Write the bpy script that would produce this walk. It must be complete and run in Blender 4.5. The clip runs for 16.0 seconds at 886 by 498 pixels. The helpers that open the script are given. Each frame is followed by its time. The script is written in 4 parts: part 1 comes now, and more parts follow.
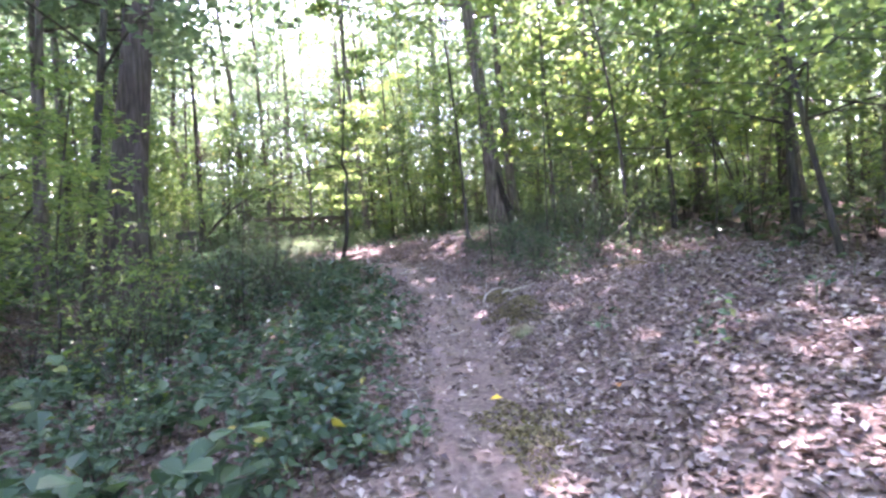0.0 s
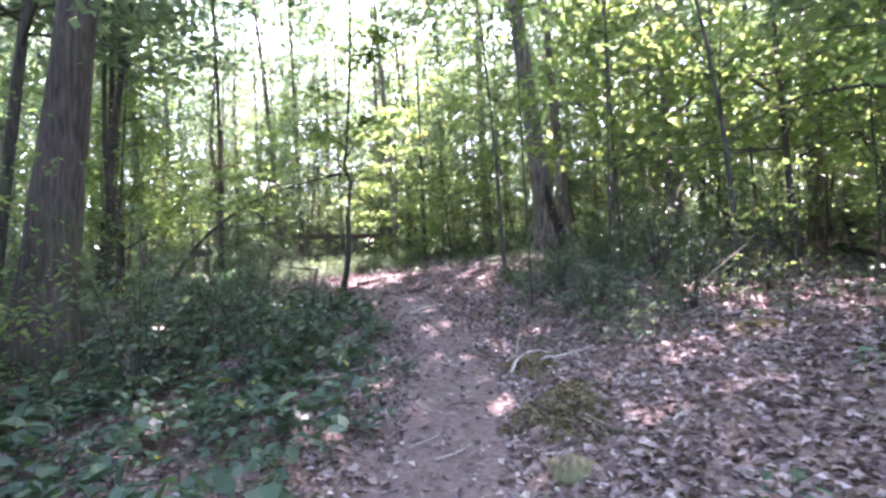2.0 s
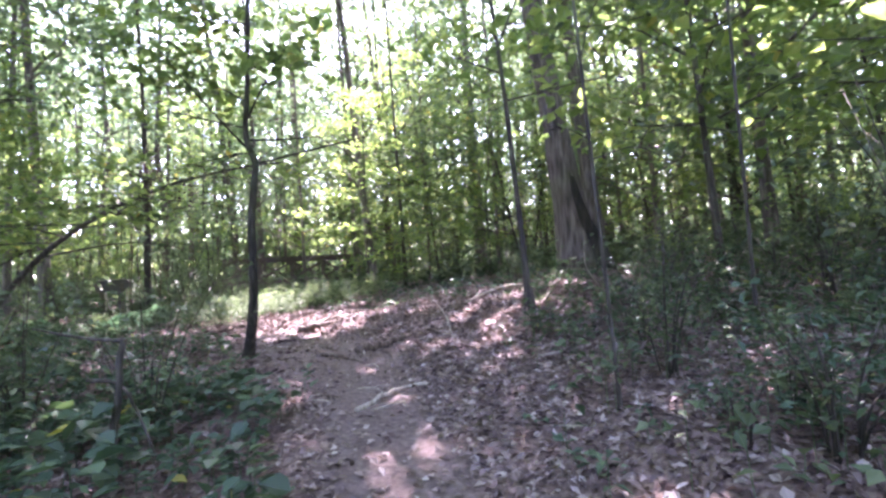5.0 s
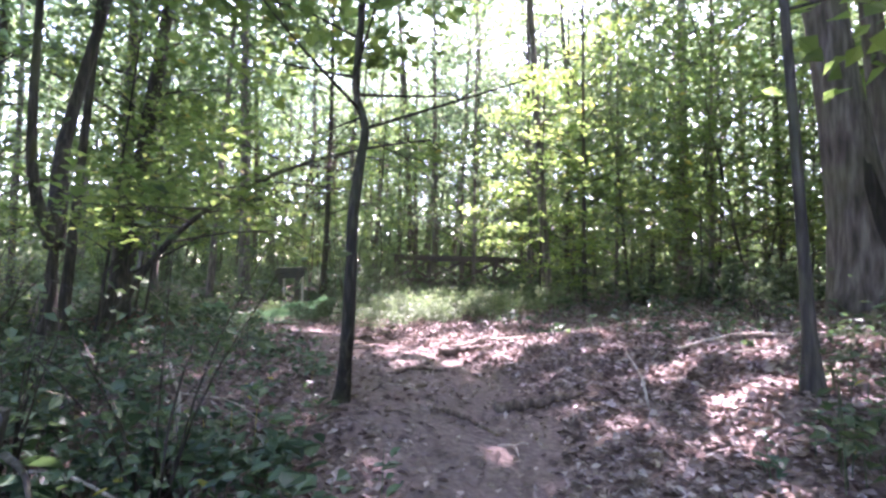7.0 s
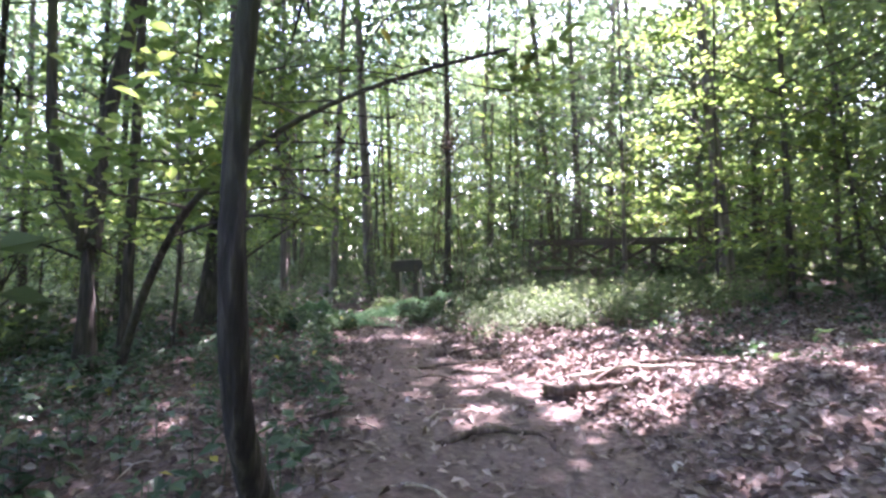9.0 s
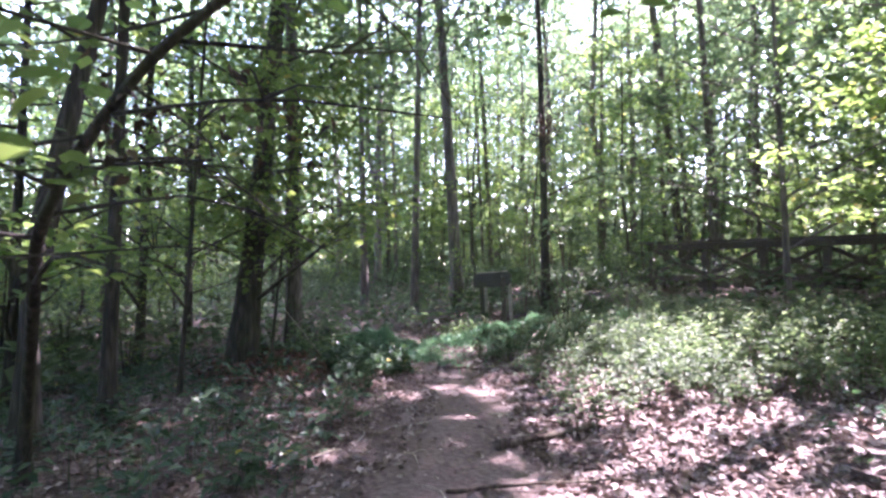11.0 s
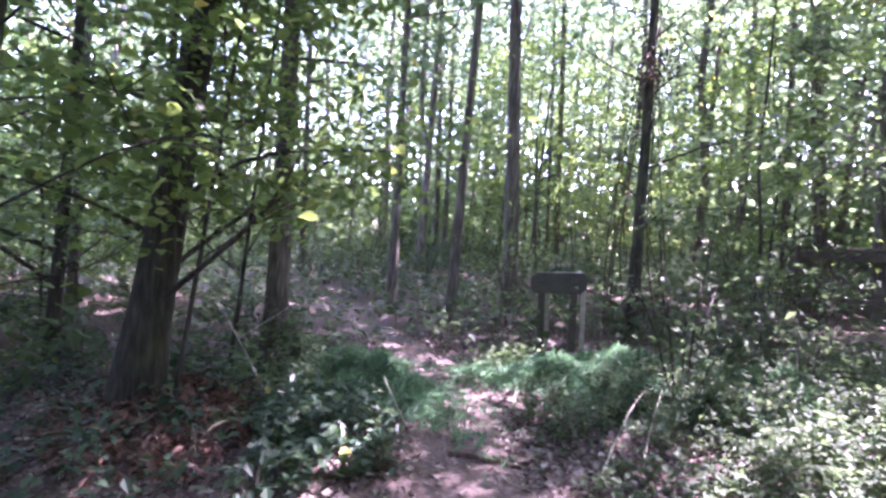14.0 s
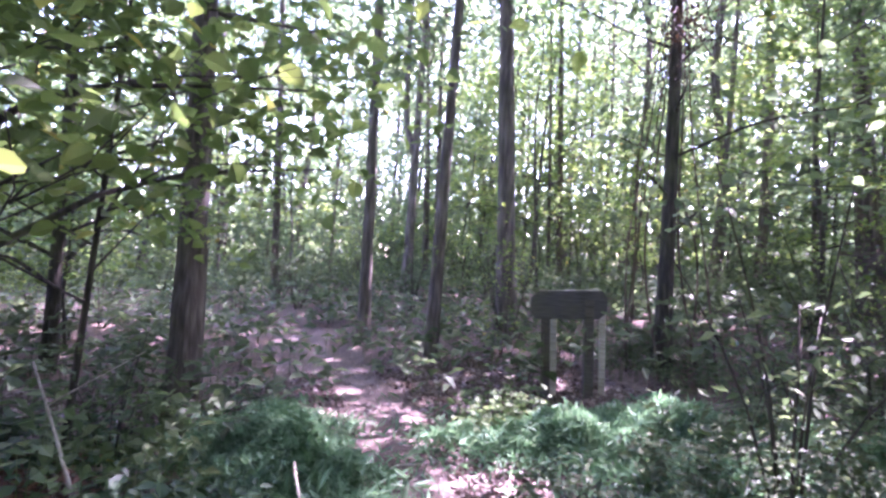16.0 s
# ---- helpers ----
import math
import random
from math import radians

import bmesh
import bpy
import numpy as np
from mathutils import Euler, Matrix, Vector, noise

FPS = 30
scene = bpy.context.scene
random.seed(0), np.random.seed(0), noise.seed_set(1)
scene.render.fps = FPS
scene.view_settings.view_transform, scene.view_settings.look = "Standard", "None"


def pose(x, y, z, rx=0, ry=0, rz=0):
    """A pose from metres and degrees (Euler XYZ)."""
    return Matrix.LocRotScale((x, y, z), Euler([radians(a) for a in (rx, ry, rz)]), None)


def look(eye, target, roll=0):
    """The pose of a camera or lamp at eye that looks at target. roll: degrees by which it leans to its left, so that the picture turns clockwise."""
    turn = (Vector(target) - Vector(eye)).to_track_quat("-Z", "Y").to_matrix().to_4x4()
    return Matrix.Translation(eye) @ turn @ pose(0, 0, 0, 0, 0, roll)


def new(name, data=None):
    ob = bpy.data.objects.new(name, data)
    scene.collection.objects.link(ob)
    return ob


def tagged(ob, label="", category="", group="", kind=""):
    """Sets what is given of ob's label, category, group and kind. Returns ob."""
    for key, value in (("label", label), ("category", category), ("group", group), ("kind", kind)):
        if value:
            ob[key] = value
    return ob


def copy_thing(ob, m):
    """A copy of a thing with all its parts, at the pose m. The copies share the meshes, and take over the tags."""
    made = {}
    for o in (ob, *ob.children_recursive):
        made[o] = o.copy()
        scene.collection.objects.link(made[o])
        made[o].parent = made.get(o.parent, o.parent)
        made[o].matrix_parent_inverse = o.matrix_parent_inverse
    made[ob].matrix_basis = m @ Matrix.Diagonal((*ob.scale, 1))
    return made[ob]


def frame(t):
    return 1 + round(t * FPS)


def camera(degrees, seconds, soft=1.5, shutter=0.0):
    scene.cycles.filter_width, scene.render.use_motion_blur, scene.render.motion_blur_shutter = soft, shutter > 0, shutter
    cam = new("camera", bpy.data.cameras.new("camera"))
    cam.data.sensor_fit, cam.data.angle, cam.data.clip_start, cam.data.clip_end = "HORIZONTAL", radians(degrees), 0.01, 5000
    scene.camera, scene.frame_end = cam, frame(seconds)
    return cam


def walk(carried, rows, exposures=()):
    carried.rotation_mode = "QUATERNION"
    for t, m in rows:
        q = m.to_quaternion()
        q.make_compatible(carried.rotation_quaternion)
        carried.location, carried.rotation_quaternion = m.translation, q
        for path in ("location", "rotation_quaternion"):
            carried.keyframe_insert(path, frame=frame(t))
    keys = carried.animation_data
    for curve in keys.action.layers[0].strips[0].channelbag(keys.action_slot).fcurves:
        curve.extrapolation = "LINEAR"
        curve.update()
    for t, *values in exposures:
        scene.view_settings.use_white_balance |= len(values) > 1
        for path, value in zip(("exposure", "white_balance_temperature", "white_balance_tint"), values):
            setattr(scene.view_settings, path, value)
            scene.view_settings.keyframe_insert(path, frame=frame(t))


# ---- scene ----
cam = camera(83.3, 16.0, soft=2.7)
PATH = [
    (0.0, look((0.213, -0.660, 2.245), (0.171, 1.339, 2.219), -3.04)),
    (0.5, look((0.359, 0.083, 2.286), (0.158, 2.072, 2.248), -2.15)),
    (1.0, look((0.517, 0.667, 2.308), (0.217, 2.644, 2.367), -2.24)),
    (1.5, look((0.668, 1.233, 2.339), (0.188, 3.169, 2.487), 0.33)),
    (2.0, look((0.618, 2.088, 2.395), (0.371, 4.072, 2.457), -1.62)),
    (2.5, look((0.624, 2.748, 2.472), (0.381, 4.732, 2.518), -3.10)),
    (3.0, look((0.448, 3.420, 2.482), (0.381, 5.415, 2.602), -2.35)),
    (3.5, look((0.413, 4.127, 2.515), (0.345, 6.124, 2.610), -3.92)),
    (6.0, look((0.114, 7.158, 2.692), (-0.485, 9.057, 2.883), 0.71)),
    (6.5, look((0.084, 7.594, 2.746), (-0.810, 9.374, 2.923), 3.25)),
    (7.0, look((-0.062, 8.146, 2.834), (-0.954, 9.930, 2.983), 1.92)),
    (7.5, look((-0.175, 8.727, 2.899), (-1.287, 10.378, 3.091), 1.00)),
    (8.0, look((-0.337, 9.354, 2.919), (-1.487, 10.984, 3.061), 3.32)),
    (8.5, look((-0.467, 9.846, 2.944), (-1.686, 11.425, 3.096), 1.66)),
    (9.0, look((-0.707, 10.421, 2.956), (-2.100, 11.854, 3.042), 0.26)),
    (9.5, look((-1.060, 11.035, 3.002), (-2.493, 12.427, 3.100), 0.92)),
    (10.0, look((-1.295, 11.517, 3.064), (-2.862, 12.748, 3.221), -0.16)),
    (12.5, pose(-3.263, 13.337, 3.570, 90.03, -0.29, 60.46)),
    (13.0, pose(-3.723, 13.693, 3.565, 91.86, -4.10, 59.77)),
    (13.5, pose(-4.176, 13.996, 3.561, 92.06, -3.85, 61.05)),
    (14.0, pose(-4.527, 14.236, 3.545, 89.25, -4.31, 64.10)),
    (14.5, pose(-4.992, 14.586, 3.482, 88.92, -3.67, 58.76)),
    (15.0, pose(-5.293, 14.781, 3.463, 89.76, -2.98, 65.84)),
    (15.5, pose(-5.711, 15.107, 3.442, 91.54, -4.91, 64.21)),
    (16.0, pose(-6.080, 15.388, 3.439, 91.68, -3.51, 64.13)),
]
walk(cam, PATH, [(0.0, 4.82, 6150, 51), (3.5, 4.58, 6100, 52), (6.0, 4.58, 6050, 53), (7.0, 4.38, 6050, 51), (9.0, 4.26, 6050, 48), (12.5, 4.15, 5750, 55), (14.5, 4.52, 5700, 66), (16.0, 4.58, 5700, 70)])

# ---- light ----
SUN_YAW, SUN_UP = 6.0, 58.0          # degrees left of +y, above the horizon
world = bpy.data.worlds.new("sky")
scene.world = world
world.use_nodes = True
wn = world.node_tree.nodes
sky = wn.new("ShaderNodeTexSky")
sky.sky_type = "NISHITA"
sky.sun_disc = False
sky.sun_elevation = radians(SUN_UP)
sky.sun_rotation = radians(-SUN_YAW)
sky.air_density, sky.dust_density, sky.ozone_density = 1.2, 1.5, 1.0
wn["Background"].inputs["Strength"].default_value = 0.15
world.node_tree.links.new(sky.outputs[0], wn["Background"].inputs["Color"])
sun_data = bpy.data.lights.new("sun", "SUN")
sun_data.energy, sun_data.angle, sun_data.color = 3.6, radians(0.6), (1.0, 0.95, 0.87)
sun = new("sun", sun_data)
sa, sb = radians(SUN_YAW), radians(SUN_UP)
SUN_DIR = Vector((-math.sin(sa) * math.cos(sb), math.cos(sa) * math.cos(sb), math.sin(sb)))
sun.matrix_world = look(SUN_DIR * 60, (0, 0, 0))

# ---- materials ----


def material(name, rough=0.8):
    m = bpy.data.materials.new(name)
    m.use_nodes = True
    b = m.node_tree.nodes["Principled BSDF"]
    b.inputs["Roughness"].default_value = rough
    return m, m.node_tree.nodes, m.node_tree.links, b


def ramp(nodes, stops):
    r = nodes.new("ShaderNodeValToRGB")
    e = r.color_ramp.elements
    while len(e) < len(stops):
        e.new(0.5)
    for k, (pos, col) in enumerate(stops):
        e[k].position, e[k].color = pos, (*col, 1)
    return r


def noise_node(nodes, links, scale, detail=4.0, stretch=None):
    tc = nodes.new("ShaderNodeTexCoord")
    n = nodes.new("ShaderNodeTexNoise")
    n.inputs["Scale"].default_value, n.inputs["Detail"].default_value = scale, detail
    if stretch:
        mp = nodes.new("ShaderNodeMapping")
        mp.inputs["Scale"].default_value = stretch
        links.new(tc.outputs["Object"], mp.inputs["Vector"])
        links.new(mp.outputs[0], n.inputs["Vector"])
    else:
        links.new(tc.outputs["Object"], n.inputs["Vector"])
    return n


def bump(nodes, links, source, b, strength, distance):
    bm_node = nodes.new("ShaderNodeBump")
    bm_node.inputs["Strength"].default_value, bm_node.inputs["Distance"].default_value = strength, distance
    links.new(source, bm_node.inputs["Height"])
    links.new(bm_node.outputs[0], b.inputs["Normal"])


def leaf_material(name, stops, through_col, glow=0.45, rough=0.5):
    """Leaves: colour varies from leaf to leaf, light passes through them."""
    m, n, l, b = material(name, rough)
    geo = n.new("ShaderNodeNewGeometry")
    r = ramp(n, stops)
    l.new(geo.outputs["Random Per Island"], r.inputs[0])
    l.new(r.outputs[0], b.inputs["Base Color"])
    b.inputs["Specular IOR Level"].default_value = 0.35
    tr = n.new("ShaderNodeBsdfTranslucent")
    mixc = n.new("ShaderNodeMix")
    mixc.data_type, mixc.blend_type = "RGBA", "MULTIPLY"
    mixc.inputs[0].default_value = 1.0
    l.new(r.outputs[0], mixc.inputs[6])
    mixc.inputs[7].default_value = (*through_col, 1)
    l.new(mixc.outputs[2], tr.inputs["Color"])
    mx = n.new("ShaderNodeMixShader")
    mx.inputs[0].default_value = glow
    l.new(b.outputs[0], mx.inputs[1])
    l.new(tr.outputs[0], mx.inputs[2])
    l.new(mx.outputs[0], n["Material Output"].inputs["Surface"])
    return m


def bark_material(name, dark, mid, light, moss=0.0, scale=6.0):
    m, n, l, b = material(name, 0.9)
    n1 = noise_node(n, l, scale, 6, (3.0, 3.0, 0.45))
    r = ramp(n, [(0.3, dark), (0.5, mid), (0.72, light)])
    l.new(n1.outputs[0], r.inputs[0])
    n2 = noise_node(n, l, 1.3, 3)
    mr = n.new("ShaderNodeMapRange")
    mr.inputs[1].default_value, mr.inputs[2].default_value = 0.5, 0.66
    mr.inputs[4].default_value = moss
    l.new(n2.outputs[0], mr.inputs[0])
    mixc = n.new("ShaderNodeMix")
    mixc.data_type = "RGBA"
    l.new(mr.outputs[0], mixc.inputs[0])
    l.new(r.outputs[0], mixc.inputs[6])
    mixc.inputs[7].default_value = (0.10, 0.12, 0.055, 1)
    l.new(mixc.outputs[2], b.inputs["Base Color"])
    bump(n, l, n1.outputs[0], b, 1.0, 0.03)
    return m


BARK_GREY = bark_material("grey_furrowed_bark", (0.046, 0.038, 0.031), (0.112, 0.094, 0.08), (0.215, 0.188, 0.164), 0.4)
BARK_PINE = bark_material("pine_bark", (0.058, 0.05, 0.044), (0.14, 0.12, 0.106), (0.26, 0.225, 0.2), 0.3, 5.0)
BARK_DARK = bark_material("dark_sapling_bark", (0.022, 0.02, 0.016), (0.052, 0.045, 0.037), (0.105, 0.094, 0.078), 0.6, 9.0)
BARK_BROWN = bark_material("brown_furrowed_bark", (0.034, 0.026, 0.022), (0.082, 0.064, 0.056), (0.15, 0.122, 0.108), 0.3)
BARK_PALE = bark_material("pale_dead_wood", (0.22, 0.19, 0.15), (0.38, 0.34, 0.28), (0.52, 0.48, 0.42), 0.1, 9.0)
BARK_ROT = bark_material("rotting_wood", (0.035, 0.025, 0.02), (0.09, 0.065, 0.05), (0.2, 0.16, 0.13), 0.5, 7.0)
BARK_MAPLE = bark_material("mossy_maple_bark", (0.01, 0.009, 0.007), (0.026, 0.022, 0.018), (0.085, 0.077, 0.062), 0.6, 11.0)
G = lambda k: [(0.0, (0.056 * k, 0.082 * k, 0.05 * k)), (0.5, (0.086 * k, 0.12 * k, 0.07 * k)), (1.0, (0.128 * k, 0.168 * k, 0.092 * k))]
LEAF_TALL = leaf_material("canopy_leaf", G(1.28), (1.9, 2.05, 1.6), 0.5)
LEAF_YOUNG = leaf_material("young_maple_leaf", [(0, (0.075, 0.115, 0.045)), (0.6, (0.115, 0.168, 0.06)), (0.98, (0.175, 0.215, 0.075)), (1, (0.3, 0.22, 0.06))], (2.1, 2.25, 1.6), 0.55)
LEAF_SHRUB = leaf_material("shrub_leaf", [(0, (0.05, 0.08, 0.045)), (0.6, (0.085, 0.125, 0.068)), (1, (0.14, 0.185, 0.105))], (1.6, 1.7, 1.2), 0.35, 0.62)
LEAF_HERB = leaf_material("herb_leaf", [(0, (0.032, 0.066, 0.042)), (0.6, (0.055, 0.102, 0.064)), (0.985, (0.1, 0.155, 0.09)), (1, (0.35, 0.3, 0.06))], (1.6, 1.8, 1.0), 0.3, 0.42)
# lighter leaf colour with sunlight put in; also used for pale lichen
LEAF_SUNLIT_PALE = leaf_material("sunlit_pale_leaf", [(0, (0.08, 0.13, 0.06)), (0.6, (0.135, 0.195, 0.1)), (1, (0.23, 0.28, 0.17))], (1.6, 1.7, 1.2), 0.4, 0.65)
GRASS = leaf_material("stilt_grass_blade", [(0, (0.085, 0.17, 0.105)), (0.6, (0.13, 0.245, 0.15)), (1, (0.21, 0.335, 0.22))], (1.5, 1.6, 1.2), 0.4)
LITTER = leaf_material("fallen_leaf", [(0, (0.07, 0.05, 0.043)), (0.35, (0.15, 0.11, 0.096)), (0.7, (0.24, 0.19, 0.168)), (0.92, (0.34, 0.285, 0.258)), (1, (0.44, 0.39, 0.355))], (1.0, 0.9, 0.8), 0.12, 0.6)


def ground_material():
    m, n, l, b = material("forest_floor", 0.95)
    at = n.new("ShaderNodeAttribute")
    at.attribute_name = "wear"
    n1 = noise_node(n, l, 22.0, 8)
    n2 = noise_node(n, l, 1.1, 5)
    litter = ramp(n, [(0.3, (0.045, 0.03, 0.024)), (0.5, (0.12, 0.083, 0.068)), (0.7, (0.22, 0.165, 0.14))])
    l.new(n1.outputs[0], litter.inputs[0])
    dirt = ramp(n, [(0.3, (0.085, 0.06, 0.052)), (0.55, (0.135, 0.1, 0.087)), (0.75, (0.205, 0.16, 0.142))])
    l.new(n1.outputs[0], dirt.inputs[0])
    add = n.new("ShaderNodeMath")
    add.operation = "MULTIPLY_ADD"
    add.inputs[1].default_value, add.inputs[2].default_value = 1.0, -0.5
    l.new(n2.outputs[0], add.inputs[0])
    su = n.new("ShaderNodeMath")
    l.new(add.outputs[0], su.inputs[0])
    l.new(at.outputs["Fac"], su.inputs[1])
    mr = n.new("ShaderNodeMapRange")
    mr.inputs[1].default_value, mr.inputs[2].default_value = 0.3, 0.7
    l.new(su.outputs[0], mr.inputs[0])
    mx = n.new("ShaderNodeMix")
    mx.data_type = "RGBA"
    l.new(mr.outputs[0], mx.inputs[0])
    l.new(litter.outputs[0], mx.inputs[6])
    l.new(dirt.outputs[0], mx.inputs[7])
    l.new(mx.outputs[2], b.inputs["Base Color"])
    bump(n, l, n1.outputs[0], b, 0.8, 0.03)
    return m


GROUND = ground_material()

# ---- the lie of the land ----
TRAIL = np.array([(-0.6, -30), (-0.4, -8), (-0.1, -2), (0.15, 0.3), (0.42, 2.4), (0.27, 4.7), (0.15, 6.9), (-0.3, 9.0), (-1.0, 10.6), (-1.65, 11.8),
                  (-2.65, 12.9), (-4.9, 14.4), (-6.2, 15.4), (-7.55, 16.05), (-9.4, 16.8), (-10.9, 17.25), (-13.3, 17.3), (-16.5, 17.2), (-20, 15.2), (-24, 11.5), (-27, 4), (-29, -14)])
SEG = TRAIL[1:] - TRAIL[:-1]
SEG_LEN = np.hypot(SEG[:, 0], SEG[:, 1])
SEG_AT = np.concatenate([[0], np.cumsum(SEG_LEN)[:-1]]) - 30.0


def along(x, y):
    """Way along the trail (0 at the start) and distance from it (right is positive)."""
    x, y = np.atleast_1d(np.asarray(x, float)), np.atleast_1d(np.asarray(y, float))
    best = np.full(x.shape, 1e9)
    way, side = np.zeros(x.shape), np.zeros(x.shape)
    for k in range(len(SEG)):
        u = ((x - TRAIL[k, 0]) * SEG[k, 0] + (y - TRAIL[k, 1]) * SEG[k, 1]) / SEG_LEN[k] ** 2
        u = np.clip(u, 0, 1)
        dx, dy = x - TRAIL[k, 0] - u * SEG[k, 0], y - TRAIL[k, 1] - u * SEG[k, 1]
        d = np.hypot(dx, dy)
        cr = SEG[k, 0] * dy - SEG[k, 1] * dx
        near = d < best
        best = np.where(near, d, best)
        way = np.where(near, SEG_AT[k] + u * SEG_LEN[k], way)
        side = np.where(near, np.where(cr < 0, d, -d), side)
    return way, side


def ease(v, a, b):
    u = np.clip((v - a) / (b - a), 0, 1)
    return u * u * (3 - 2 * u)


def ripple(x, y):
    return (0.045 * np.sin(1.9 * x + 0.7 * y) * np.sin(1.3 * y - 0.8 * x + 1.1) + 0.025 * np.sin(4.3 * x - 2.1 * y + 0.4) * np.sin(3.7 * y + 1.7 * x)
            + 0.012 * np.sin(9.1 * x + 3.3 * y) * np.sin(8.3 * y - 2.9 * x))


HUMPS = [(1.0, 5.9, 0.4, 0.24), (0.93, 5.2, 0.2, 0.08), (0.85, 7.5, 0.3, 0.1), (0.55, 11.85, 0.32, 0.16), (-2.5, 11.35, 0.7, 0.12), (-1.9, 5.6, 0.6, 0.12), (2.6, 9.2, 0.5, 0.12), (-9.6, 14.2, 0.7, 0.15)]


def ground_z(x, y):
    x, y = np.atleast_1d(np.asarray(x, float)), np.atleast_1d(np.asarray(y, float))
    way, side = along(x, y)
    rise = sum(np.interp(way + o, [-30, -1, 4, 7.5, 10.9, 12.4, 14.5, 20, 24, 40], [-1.0, 0.68, 1.0, 1.24, 1.65, 1.84, 1.94, 1.9, 1.85, 1.6]) for o in (-0.8, 0, 0.8)) / 3
    bank = 1.05 - 0.6 * ease(way, 12, 15)
    right = bank * (1 - np.exp(-np.maximum(side - 0.7, 0) / 2.6))
    left = -0.12 * (1 - np.exp(-np.maximum(-side - 0.7, 0) / 1.6))
    near = rise + right + left
    plane = 1.43 + 0.16 * (y - 10) + 0.03 * (x + 2)
    slope = np.where(plane > 2.0, 0.55, 1.6)
    far = 2.0 + slope * np.tanh((plane - 2.0) / slope) + (0.45 - 0.3 * ease(way, 11, 15)) * np.tanh(side / 3)
    w = ease(np.abs(side), 2.5, 8)
    humps = sum(h * np.exp(-((x - a) ** 2 + (y - b) ** 2) / r ** 2) for a, b, r, h in HUMPS)
    return humps + near * (1 - w) + far * w + ripple(x, y) * (0.35 + 0.65 * ease(np.abs(side), 0.3, 1.2))


def gz(x, y):
    return float(ground_z(x, y)[0])


def mesh_of(name, verts, faces, mat, smooth=False):
    me = bpy.data.meshes.new(name)
    me.from_pydata([tuple(v) for v in verts] if not isinstance(verts, np.ndarray) else verts.tolist(), [], faces if isinstance(faces, list) else faces.tolist())
    me.materials.append(mat)
    if smooth:
        me.polygons.foreach_set("use_smooth", [True] * len(me.polygons))
    me.update()
    return me


def part(name, me, parent, label=""):
    ob = new(name, me)
    ob.parent = parent
    if label:
        tagged(ob, label)
    return ob


def axis(lo, hi, fine_lo, fine_hi, step):
    v = list(np.arange(fine_lo, fine_hi, step))
    s, p = step, fine_hi
    while p < hi:
        v.append(p)
        s *= 1.22
        p += s
    v.append(hi)
    s, p, left = step * 1.22, fine_lo - step, []
    while p > lo:
        left.append(p)
        s *= 1.22
        p -= s
    return np.array(sorted([lo] + left) + v)


def build_ground():
    xs, ys = axis(-400, 400, -16, 8, 0.14), axis(-400, 400, -3, 24, 0.14)
    gx, gy = np.meshgrid(xs, ys)
    z = ground_z(gx.ravel(), gy.ravel())
    verts = np.stack([gx.ravel(), gy.ravel(), z], 1)
    nx, ny = len(xs), len(ys)
    i = (np.arange(ny - 1)[:, None] * nx + np.arange(nx - 1)[None]).ravel()
    me = mesh_of("ground", verts, np.stack([i, i + 1, i + nx + 1, i + nx], 1), GROUND, True)
    way, side = along(verts[:, 0], verts[:, 1])
    wide = 0.46 + 0.45 * ease(way, 10, 13) * (1 - ease(way, 16, 19)) + 0.02 * ease(way, 19, 21) - 0.18 * ease(way, 22, 26)
    worn = 1 - ease(np.abs(side + 0.1), wide * 0.4, wide * 1.5)
    at = me.attributes.new("wear", "FLOAT", "POINT")
    at.data.foreach_set("value", worn.astype(np.float32))
    ob = new("ground", me)
    return tagged(ob, "brown leaf-strewn forest floor with a worn dirt trail", "ground", kind="structure")


build_ground()

# ---- growing things ----


def tube(points, radii, sides=8, rough=0.0, seed=0, cap=True):
    """Verts and faces of a tapering limb."""
    rng = np.random.default_rng(seed)
    p = np.array(points, float)
    verts, faces = [], []
    up = np.array([0.31, 0.95, 0.05])
    ph = rng.random(4) * 6.28
    for k in range(len(p)):
        d = p[min(k + 1, len(p) - 1)] - p[max(k - 1, 0)]
        d /= np.linalg.norm(d) + 1e-9
        a = np.cross(d, up)
        a /= np.linalg.norm(a) + 1e-9
        b = np.cross(d, a)
        for j in range(sides):
            t = 6.28318 * j / sides
            r = radii[k] * (1 + rough * (math.sin(3 * t + ph[0] + k * 0.3) * 0.5 + math.sin(5 * t + ph[1] - 0.5 * k) * 0.35 + rng.uniform(-0.4, 0.4)))
            verts.append(p[k] + r * (math.cos(t) * a + math.sin(t) * b))
    for k in range(len(p) - 1):
        for j in range(sides):
            q = (j + 1) % sides
            faces.append((k * sides + j, k * sides + q, (k + 1) * sides + q, (k + 1) * sides + j))
    if cap:
        faces.append(tuple(range(sides))[::-1])
        faces.append(tuple(range((len(p) - 1) * sides, len(p) * sides)))
    return verts, faces


def merge(pieces):
    verts, faces = [], []
    for v, f in pieces:
        o = len(verts)
        verts.extend(v)
        faces.extend(tuple(i + o for i in q) for q in f)
    return verts, faces


def bezier(pts, n):
    """A smooth line through the points."""
    p = np.array(pts, float)
    p = np.vstack([2 * p[0] - p[1], p, 2 * p[-1] - p[-2]])
    out = []
    m = len(p) - 3
    for u in np.linspace(0, m - 1e-6, n):
        k = int(u)
        t = u - k
        a, b, c, d = p[k:k + 4]
        out.append(0.5 * ((2 * b) + (c - a) * t + (2 * a - 5 * b + 4 * c - d) * t * t + (3 * b - a - 3 * c + d) * t ** 3))
    return np.array(out)


